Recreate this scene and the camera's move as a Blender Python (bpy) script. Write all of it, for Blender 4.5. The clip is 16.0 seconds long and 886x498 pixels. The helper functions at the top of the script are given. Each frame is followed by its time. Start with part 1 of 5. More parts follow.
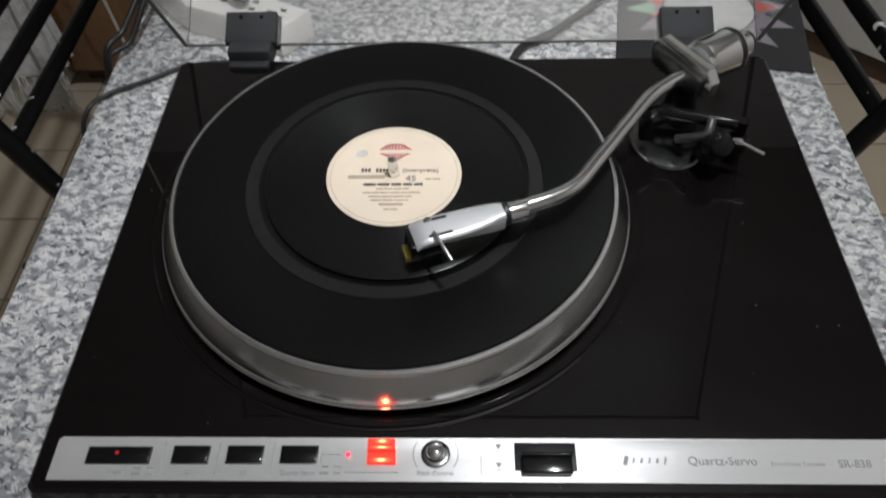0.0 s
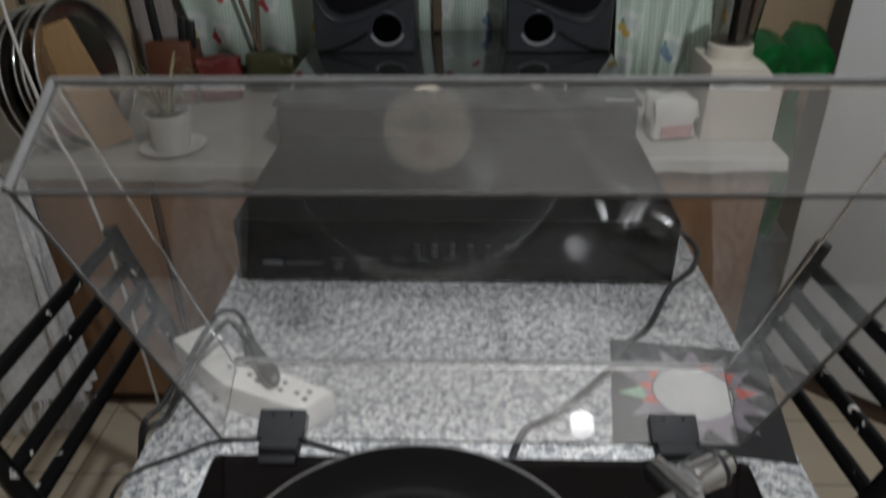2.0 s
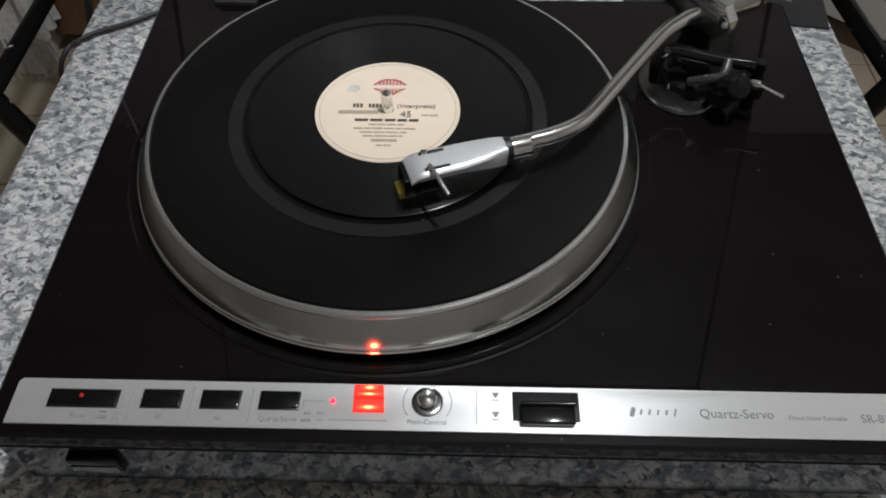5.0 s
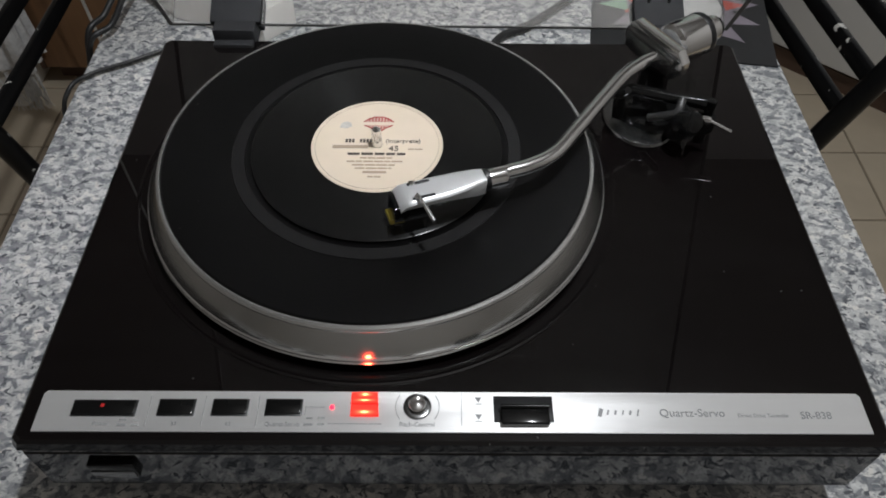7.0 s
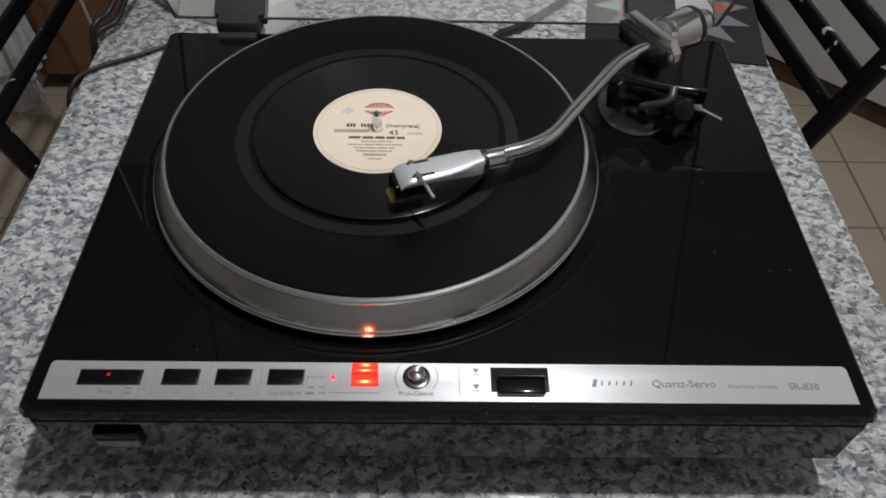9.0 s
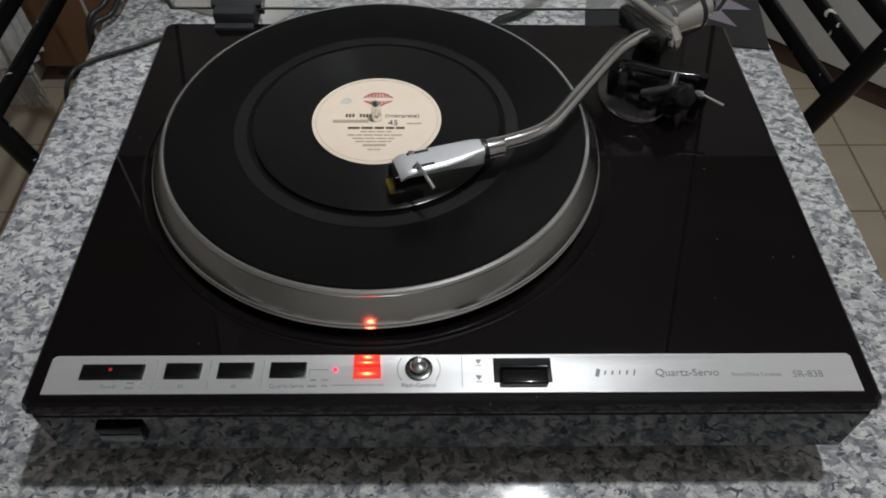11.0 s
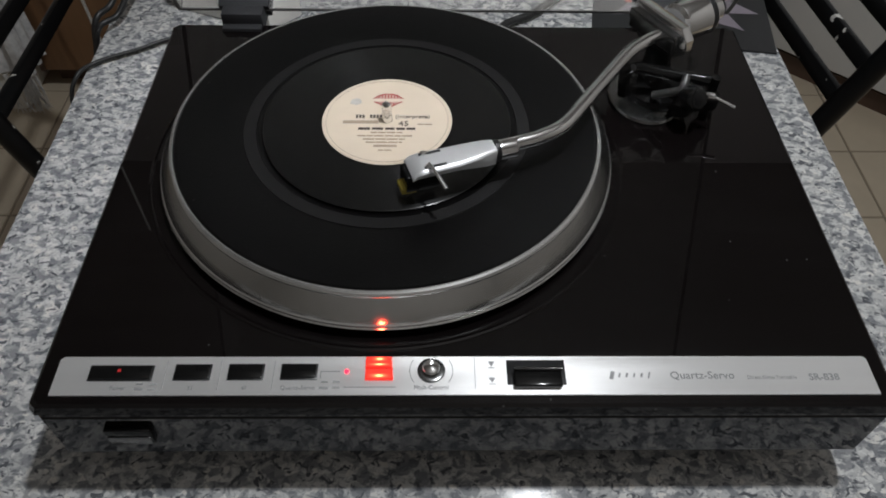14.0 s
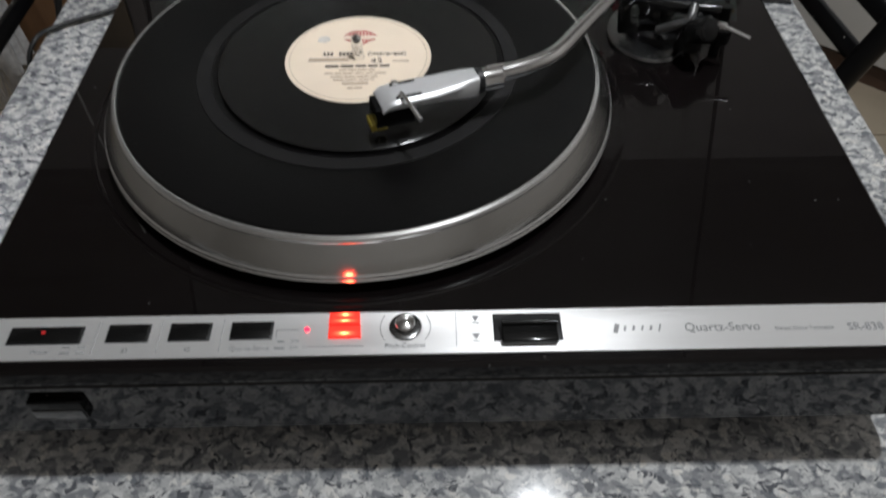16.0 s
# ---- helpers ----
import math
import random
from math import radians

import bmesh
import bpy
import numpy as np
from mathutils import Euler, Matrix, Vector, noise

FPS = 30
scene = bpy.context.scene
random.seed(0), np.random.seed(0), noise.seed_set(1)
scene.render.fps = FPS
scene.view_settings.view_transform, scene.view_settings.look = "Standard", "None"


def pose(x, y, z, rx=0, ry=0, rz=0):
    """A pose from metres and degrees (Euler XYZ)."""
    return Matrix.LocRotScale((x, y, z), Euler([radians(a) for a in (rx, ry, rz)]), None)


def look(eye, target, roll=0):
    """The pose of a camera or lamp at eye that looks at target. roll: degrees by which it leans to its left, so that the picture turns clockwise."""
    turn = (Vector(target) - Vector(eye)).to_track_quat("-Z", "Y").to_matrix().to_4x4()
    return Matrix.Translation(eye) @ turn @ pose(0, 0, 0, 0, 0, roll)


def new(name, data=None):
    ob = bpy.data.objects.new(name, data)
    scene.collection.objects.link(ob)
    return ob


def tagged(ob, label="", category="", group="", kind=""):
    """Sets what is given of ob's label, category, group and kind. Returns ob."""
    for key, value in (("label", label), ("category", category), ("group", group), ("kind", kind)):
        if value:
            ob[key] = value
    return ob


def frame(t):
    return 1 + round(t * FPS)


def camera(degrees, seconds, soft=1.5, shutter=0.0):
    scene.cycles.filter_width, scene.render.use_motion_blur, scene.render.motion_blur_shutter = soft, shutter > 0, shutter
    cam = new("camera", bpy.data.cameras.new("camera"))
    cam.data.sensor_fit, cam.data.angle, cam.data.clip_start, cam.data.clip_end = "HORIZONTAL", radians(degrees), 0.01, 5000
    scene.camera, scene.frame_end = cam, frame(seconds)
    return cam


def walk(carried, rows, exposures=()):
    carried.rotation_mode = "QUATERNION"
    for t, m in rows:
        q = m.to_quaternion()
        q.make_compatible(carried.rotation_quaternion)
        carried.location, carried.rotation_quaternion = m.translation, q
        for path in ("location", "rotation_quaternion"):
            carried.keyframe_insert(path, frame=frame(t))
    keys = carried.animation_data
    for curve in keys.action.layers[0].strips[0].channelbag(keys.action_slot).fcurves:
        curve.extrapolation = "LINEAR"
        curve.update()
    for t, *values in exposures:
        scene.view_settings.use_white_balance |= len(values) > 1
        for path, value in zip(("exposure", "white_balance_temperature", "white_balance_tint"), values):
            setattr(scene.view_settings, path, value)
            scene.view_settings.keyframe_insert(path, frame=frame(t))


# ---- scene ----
cam = camera(61.9, 16.0, 1.8, 0.5)
PATH = [
    (0, (-0.005, -0.169, 0.396), (-0.062, 1.055, -1.185), -2.3),
    (0.5, (-0.008, -0.173, 0.413), (-0.073, 1.177, -1.061), -2.6),
    (1, (-0.01, -0.169, 0.447), (-0.082, 1.326, -0.88), -2.1),
    (1.5, (-0.014, -0.168, 0.459), (-0.09, 1.437, -0.731), -1.4),
    (2, (-0.012, -0.156, 0.508), (-0.075, 1.577, -0.488), -0.7),
    (2.5, (-0.016, -0.164, 0.53), (-0.09, 1.672, -0.262), -1.1),
    (3, (-0.013, -0.161, 0.52), (-0.112, 1.64, -0.346), -1.7),
    (3.5, (-0.01, -0.15, 0.469), (-0.106, 1.493, -0.669), -1.6),
    (4, (-0.005, -0.152, 0.417), (-0.096, 1.301, -0.955), -1.7),
    (4.5, (-0.007, -0.16, 0.378), (-0.071, 1.138, -1.142), -1.4),
    (5, (-0.007, -0.172, 0.353), (-0.046, 1.025, -1.249), -0.6),
    (7.5, (-0.012, -0.215, 0.392), (0.012, 1.061, -1.148), 1.1),
    (8, (-0.008, -0.231, 0.39), (0.008, 1.062, -1.136), 1.4),
    (8.5, (-0.011, -0.241, 0.385), (0.003, 1.056, -1.137), 1.4),
    (9, (-0.014, -0.23, 0.382), (0.021, 1.059, -1.147), 1.8),
    (11.5, (-0.013, -0.225, 0.381), (0.016, 1.037, -1.17), 0.9),
    (12, (-0.01, -0.222, 0.379), (0.03, 1.045, -1.168), 1.7),
    (12.5, (-0.013, -0.222, 0.378), (0.023, 1.037, -1.175), 1.3),
    (13, (-0.015, -0.225, 0.379), (0.006, 1.037, -1.172), 0.8),
    (13.5, (-0.017, -0.228, 0.379), (0.003, 1.041, -1.167), 1.0),
    (14, (-0.022, -0.227, 0.376), (0.013, 1.05, -1.163), 1.3),
    (14.5, (-0.022, -0.222, 0.369), (0.023, 1.096, -1.135), 1.5),
    (15, (-0.016, -0.215, 0.36), (-0.026, 1.133, -1.117), -0.2),
    (15.5, (-0.004, -0.221, 0.332), (-0.002, 1.148, -1.125), -0.7),
    (16, (-0.004, -0.218, 0.306), (0.008, 1.083, -1.213), -0.6),
]
EXPOSURES = [(0.0, 0.34), (0.5, 0.42), (1.0, 0.66), (1.5, 0.42), (2.0, 0.27), (2.5, 0.29), (3.0, 0.37), (3.5, 0.15), (4.0, -0.04), (4.5, 0.4), (5.0, 0.17), (7.5, 0.16), (8.0, 0.21), (8.5, 0.18), (9.0, 0.14), (12.5, 0.05), (14.5, 0.07), (15.0, 0.28), (15.5, 0.32), (16.0, 0.24)]
walk(cam, [(t, look(eye, target, roll)) for t, eye, target, roll in PATH], EXPOSURES)

# Heights: the deck's top is z = 0, the table's top TABLE, the floor FLOOR.
TABLE, FLOOR, CEILING = -0.086, -0.848, 1.80

# ---------------------------------------------------------------- light
world = bpy.data.worlds.new("world")
scene.world = world
world.use_nodes = True
world.node_tree.nodes["Background"].inputs[0].default_value = (0.5, 0.48, 0.45, 1)
world.node_tree.nodes["Background"].inputs[1].default_value = 0.02

bulb_data = bpy.data.lights.new("bulb_light", "POINT")
bulb_data.energy, bulb_data.color, bulb_data.shadow_soft_size = 40.0, (0.91, 0.945, 0.985), 0.036
bulb_light = new("bulb_light", bulb_data)
bulb_light.location = (0.313, 0.175, 1.40)

strobe_data = bpy.data.lights.new("strobe_light", "SPOT")
strobe_data.energy, strobe_data.color, strobe_data.shadow_soft_size = 0.012, (1.0, 0.05, 0.02), 0.002
strobe_data.spot_size, strobe_data.spot_blend = radians(46), 0.5
strobe_light = new("strobe_light", strobe_data)
strobe_light.matrix_world = look((-0.051, 0.0045, 0.0100), (-0.052, 0.05, 0.0140))


# ---------------------------------------------------------------- materials
def mat(name, base, rough=0.5, metal=0.0, var=0.12, scale=40.0, bump=0.0, bump_scale=200.0, spec=0.5, coat=0.0, rvar=0.1, aniso=None, **more):
    """A principled material whose colour and roughness vary at two scales, with fine relief."""
    m = bpy.data.materials.new(name)
    m.use_nodes = True
    t = m.node_tree
    b = t.nodes["Principled BSDF"]
    co = t.nodes.new("ShaderNodeTexCoord")
    src = co.outputs["Object"]
    if aniso:
        mp = t.nodes.new("ShaderNodeMapping")
        mp.inputs["Scale"].default_value = aniso
        t.links.new(src, mp.inputs[0])
        src = mp.outputs[0]
    n1, n2 = t.nodes.new("ShaderNodeTexNoise"), t.nodes.new("ShaderNodeTexNoise")
    for n, s, d in ((n1, scale, 5), (n2, scale / 9, 3)):
        n.inputs["Scale"].default_value, n.inputs["Detail"].default_value = s, d
        t.links.new(src, n.inputs["Vector"])
    mix = t.nodes.new("ShaderNodeMath")
    mix.operation = "ADD"
    t.links.new(n1.outputs[0], mix.inputs[0])
    t.links.new(n2.outputs[0], mix.inputs[1])
    ramp = t.nodes.new("ShaderNodeMapRange")
    ramp.inputs[1].default_value, ramp.inputs[2].default_value = 0.6, 1.4
    ramp.inputs[3].default_value, ramp.inputs[4].default_value = 1 - var, 1 + var
    t.links.new(mix.outputs[0], ramp.inputs[0])
    col = t.nodes.new("ShaderNodeVectorMath")
    col.operation = "SCALE"
    col.inputs[0].default_value = base
    t.links.new(ramp.outputs[0], col.inputs["Scale"])
    t.links.new(col.outputs[0], b.inputs["Base Color"])
    rr = t.nodes.new("ShaderNodeMapRange")
    rr.inputs[1].default_value, rr.inputs[2].default_value = 0.3, 0.7
    rr.inputs[3].default_value, rr.inputs[4].default_value = rough * (1 - rvar), min(1, rough * (1 + rvar))
    t.links.new(n2.outputs[0], rr.inputs[0])
    t.links.new(rr.outputs[0], b.inputs["Roughness"])
    b.inputs["Metallic"].default_value = metal
    b.inputs["Specular IOR Level"].default_value = spec
    b.inputs["Coat Weight"].default_value = coat
    b.inputs["Coat Roughness"].default_value = 0.05
    if bump:
        n3 = t.nodes.new("ShaderNodeTexNoise")
        n3.inputs["Scale"].default_value, n3.inputs["Detail"].default_value = bump_scale, 4
        t.links.new(src, n3.inputs["Vector"])
        bp = t.nodes.new("ShaderNodeBump")
        bp.inputs["Strength"].default_value, bp.inputs["Distance"].default_value = bump, 0.002
        t.links.new(n3.outputs[0], bp.inputs["Height"])
        t.links.new(bp.outputs[0], b.inputs["Normal"])
    for key, value in more.items():
        b.inputs[key.replace("_", " ")].default_value = value
    return m


def ramp_node(t, src, stops):
    r = t.nodes.new("ShaderNodeValToRGB")
    e = r.color_ramp.elements
    while len(e) < len(stops):
        e.new(0.5)
    for el, (p, c) in zip(e, stops):
        el.position, el.color = p, (*c, 1)
    t.links.new(src, r.inputs[0])
    return r


def granite():
    """Polished granite: pale crystals, grey flakes and dark mica in irregular interlocking patches."""
    m = bpy.data.materials.new("granite")
    m.use_nodes = True
    t, b = m.node_tree, m.node_tree.nodes["Principled BSDF"]
    co = t.nodes.new("ShaderNodeTexCoord")
    mp = t.nodes.new("ShaderNodeMapping")
    mp.inputs["Rotation"].default_value, mp.inputs["Scale"].default_value = (0, 0, 0.6), (1.0, 1.25, 1.0)
    t.links.new(co.outputs["Object"], mp.inputs[0])

    def noise_field(scale, detail, dist, rough=0.5):
        n = t.nodes.new("ShaderNodeTexNoise")
        n.inputs["Scale"].default_value, n.inputs["Detail"].default_value = scale, detail
        n.inputs["Distortion"].default_value, n.inputs["Roughness"].default_value = dist, rough
        t.links.new(mp.outputs[0], n.inputs["Vector"])
        return n.outputs[0]

    def over(under, colour, mask):
        mx = t.nodes.new("ShaderNodeMix")
        mx.data_type = "RGBA"
        t.links.new(mask, mx.inputs[0])
        t.links.new(under, mx.inputs[6])
        if isinstance(colour, tuple):
            mx.inputs[7].default_value = (*colour, 1)
        else:
            t.links.new(colour, mx.inputs[7])
        return mx.outputs[2]
    cells = t.nodes.new("ShaderNodeTexVoronoi")
    cells.inputs["Scale"].default_value = 210
    t.links.new(mp.outputs[0], cells.inputs["Vector"])
    tone = t.nodes.new("ShaderNodeSeparateColor")
    t.links.new(cells.outputs["Color"], tone.inputs[0])
    pale = ramp_node(t, tone.outputs[0], [(0.0, (0.50, 0.50, 0.50)), (0.35, (0.63, 0.625, 0.61)), (0.75, (0.74, 0.735, 0.72)), (1.0, (0.80, 0.77, 0.72))]).outputs[0]
    grey = ramp_node(t, tone.outputs[1], [(0.0, (0.20, 0.21, 0.225)), (0.6, (0.31, 0.315, 0.325)), (1.0, (0.40, 0.40, 0.40))]).outputs[0]
    m1 = ramp_node(t, noise_field(104, 3.8, 0.7), [(0.44, (1, 1, 1)), (0.53, (0, 0, 0))]).outputs[0]
    m2 = ramp_node(t, noise_field(142, 3.8, 0.8), [(0.36, (1, 1, 1)), (0.425, (0, 0, 0))]).outputs[0]
    m3 = ramp_node(t, noise_field(420, 2.0, 0.3), [(0.33, (0.8, 0.8, 0.8)), (0.42, (0, 0, 0))]).outputs[0]
    col = over(pale, grey, m1)
    col = over(col, (0.30, 0.31, 0.32), m3)
    col = over(col, (0.13, 0.135, 0.147), m2)
    cloud = ramp_node(t, noise_field(24, 4, 0.2), [(0.36, (0.76, 0.77, 0.78)), (0.62, (1.0, 1.0, 1.0))]).outputs[0]
    mx2 = t.nodes.new("ShaderNodeMix")
    mx2.data_type, mx2.blend_type = "RGBA", "MULTIPLY"
    mx2.inputs[0].default_value = 0.8
    t.links.new(col, mx2.inputs[6])
    t.links.new(cloud, mx2.inputs[7])
    t.links.new(mx2.outputs[2], b.inputs["Base Color"])
    b.inputs["Roughness"].default_value = 0.13
    b.inputs["Specular IOR Level"].default_value = 0.22
    return m


def emit(name, color, strength):
    m = bpy.data.materials.new(name)
    m.use_nodes = True
    b = m.node_tree.nodes["Principled BSDF"]
    b.inputs["Base Color"].default_value = (*color, 1)
    b.inputs["Emission Color"].default_value = (*color, 1)
    b.inputs["Emission Strength"].default_value = strength
    b.inputs["Roughness"].default_value = 0.2
    return m


def lit_window(name):
    """A red lens with the small lamps behind it shining through as soft spots."""
    m = emit(name, (1.0, 0.05, 0.03), 1.0)
    t, b = m.node_tree, m.node_tree.nodes["Principled BSDF"]
    co = t.nodes.new("ShaderNodeTexCoord")
    total = None
    for cx, cy, sx, sy in ((-0.0512, -0.0012, 160, 420), (-0.0512, -0.0048, 110, 700), (-0.0512, -0.0118, 120, 420)):
        mp = t.nodes.new("ShaderNodeMapping")
        mp.inputs["Location"].default_value, mp.inputs["Scale"].default_value = (-cx * sx, -cy * sy, 0), (sx, sy, 0)
        t.links.new(co.outputs["Object"], mp.inputs[0])
        g = t.nodes.new("ShaderNodeTexGradient")
        g.gradient_type = "QUADRATIC_SPHERE"
        t.links.new(mp.outputs[0], g.inputs[0])
        if total is None:
            total = g.outputs["Fac"]
        else:
            a = t.nodes.new("ShaderNodeMath")
            a.operation = "MAXIMUM"
            t.links.new(total, a.inputs[0])
            t.links.new(g.outputs["Fac"], a.inputs[1])
            total = a.outputs[0]
    col = ramp_node(t, total, [(0.0, (0.85, 0.03, 0.02)), (0.4, (1.0, 0.10, 0.04)), (0.8, (1.0, 0.45, 0.14))])
    t.links.new(col.outputs[0], b.inputs["Emission Color"])
    s = t.nodes.new("ShaderNodeMapRange")
    s.inputs[3].default_value, s.inputs[4].default_value = 0.8, 6.0
    t.links.new(total, s.inputs[0])
    t.links.new(s.outputs[0], b.inputs["Emission Strength"])
    return m


def glass(name, tint, rough=0.0, ior=1.49):
    m = bpy.data.materials.new(name)
    m.use_nodes = True
    b = m.node_tree.nodes["Principled BSDF"]
    b.inputs["Base Color"].default_value = (*tint, 1)
    b.inputs["Transmission Weight"].default_value = 1
    b.inputs["Roughness"].default_value = rough
    b.inputs["IOR"].default_value = ior
    return m


def dusty(m, least=0.006, most=0.024):
    """Lays a thin uneven film of dust on a clear material; laid heavier, it paints haze."""
    t = m.node_tree
    b, out = t.nodes["Principled BSDF"], t.nodes["Material Output"]
    co = t.nodes.new("ShaderNodeTexCoord")
    n = t.nodes.new("ShaderNodeTexNoise")
    n.inputs["Scale"].default_value, n.inputs["Detail"].default_value = 14, 6
    t.links.new(co.outputs["Object"], n.inputs["Vector"])
    r = t.nodes.new("ShaderNodeMapRange")
    r.inputs[1].default_value, r.inputs[2].default_value, r.inputs[3].default_value, r.inputs[4].default_value = 0.3, 0.75, least, most
    t.links.new(n.outputs[0], r.inputs[0])
    d = t.nodes.new("ShaderNodeBsdfDiffuse")
    d.inputs[0].default_value = (0.76, 0.73, 0.69, 1)
    mx = t.nodes.new("ShaderNodeMixShader")
    t.links.new(r.outputs[0], mx.inputs[0])
    t.links.new(b.outputs[0], mx.inputs[1])
    t.links.new(d.outputs[0], mx.inputs[2])
    t.links.new(mx.outputs[0], out.inputs["Surface"])
    return m


def specks(m):
    """Scatters sparse dust grains and lint over a dark surface."""
    t, b = m.node_tree, m.node_tree.nodes["Principled BSDF"]
    old = b.inputs["Base Color"].links[0].from_socket
    co = t.nodes.new("ShaderNodeTexCoord")
    vo = t.nodes.new("ShaderNodeTexVoronoi")
    vo.inputs["Scale"].default_value = 150
    t.links.new(co.outputs["Object"], vo.inputs["Vector"])
    sep = t.nodes.new("ShaderNodeSeparateColor")
    t.links.new(vo.outputs["Color"], sep.inputs[0])
    near = ramp_node(t, vo.outputs["Distance"], [(0.07, (1, 1, 1)), (0.10, (0, 0, 0))])
    rare = ramp_node(t, sep.outputs[0], [(0.93, (0, 0, 0)), (0.94, (1, 1, 1))])
    both = t.nodes.new("ShaderNodeMath")
    both.operation = "MULTIPLY"
    t.links.new(near.outputs[0], both.inputs[0])
    t.links.new(rare.outputs[0], both.inputs[1])
    mx = t.nodes.new("ShaderNodeMix")
    mx.data_type = "RGBA"
    t.links.new(both.outputs[0], mx.inputs[0])
    t.links.new(old, mx.inputs[6])
    mx.inputs[7].default_value = (0.08, 0.078, 0.075, 1)
    t.links.new(mx.outputs[2], b.inputs["Base Color"])
    return m


def smears(m):
    """Wiped streaks of grease and dust that haze the gloss of a dark surface."""
    t, b = m.node_tree, m.node_tree.nodes["Principled BSDF"]
    co = t.nodes.new("ShaderNodeTexCoord")
    total = []
    for turn, scale, stretch in ((0.35, 9.0, 7.0), (-0.5, 14.0, 9.0), (0.0, 5.0, 1.5)):
        mp = t.nodes.new("ShaderNodeMapping")
        mp.inputs["Rotation"].default_value, mp.inputs["Scale"].default_value = (0, 0, turn), (1, stretch, 1)
        t.links.new(co.outputs["Object"], mp.inputs[0])
        n = t.nodes.new("ShaderNodeTexNoise")
        n.inputs["Scale"].default_value, n.inputs["Detail"].default_value = scale, 4
        t.links.new(mp.outputs[0], n.inputs["Vector"])
        r = t.nodes.new("ShaderNodeMapRange")
        r.inputs[1].default_value, r.inputs[2].default_value = 0.38, 0.72
        t.links.new(n.outputs[0], r.inputs[0])
        total.append(r.outputs[0])
    mul = t.nodes.new("ShaderNodeMath")
    mul.operation = "MAXIMUM"
    t.links.new(total[0], mul.inputs[0])
    t.links.new(total[1], mul.inputs[1])
    add = t.nodes.new("ShaderNodeMath")
    add.operation = "MULTIPLY_ADD"
    add.inputs[2].default_value = 0.06
    t.links.new(mul.outputs[0], add.inputs[0])
    t.links.new(total[2], add.inputs[1])
    w = t.nodes.new("ShaderNodeMath")
    w.operation = "MULTIPLY"
    w.inputs[1].default_value = 0.3
    t.links.new(add.outputs[0], w.inputs[0])
    t.links.new(w.outputs[0], b.inputs["Coat Weight"])
    b.inputs["Coat Roughness"].default_value = 0.27
    return m


def record_vinyl():
    """Black vinyl with fine concentric grooves."""
    m = mat("record_vinyl", (0.004, 0.004, 0.0042), 0.23, spec=0.62, var=0.1)
    t, b = m.node_tree, m.node_tree.nodes["Principled BSDF"]
    tg = t.nodes.new("ShaderNodeTangent")
    tg.direction_type, tg.axis = "RADIAL", "Z"
    b.inputs["Anisotropic"].default_value, b.inputs["Anisotropic Rotation"].default_value = 0.85, 0.25
    t.links.new(tg.outputs[0], b.inputs["Tangent"])
    return m


def chipped_paint():
    """Black metal paint with a few chips that show the pale primer."""
    m = mat("black_chair_paint", (0.006, 0.006, 0.0065), 0.3, var=0.2, spec=0.3)
    t, b = m.node_tree, m.node_tree.nodes["Principled BSDF"]
    old = b.inputs["Base Color"].links[0].from_socket
    co = t.nodes.new("ShaderNodeTexCoord")
    n = t.nodes.new("ShaderNodeTexNoise")
    n.inputs["Scale"].default_value, n.inputs["Detail"].default_value = 42, 4
    t.links.new(co.outputs["Object"], n.inputs["Vector"])
    r = ramp_node(t, n.outputs[0], [(0.668, (0, 0, 0)), (0.683, (1, 1, 1))])
    mx = t.nodes.new("ShaderNodeMix")
    mx.data_type = "RGBA"
    t.links.new(r.outputs[0], mx.inputs[0])
    t.links.new(old, mx.inputs[6])
    mx.inputs[7].default_value = (0.6, 0.58, 0.54, 1)
    t.links.new(mx.outputs[2], b.inputs["Base Color"])
    return m


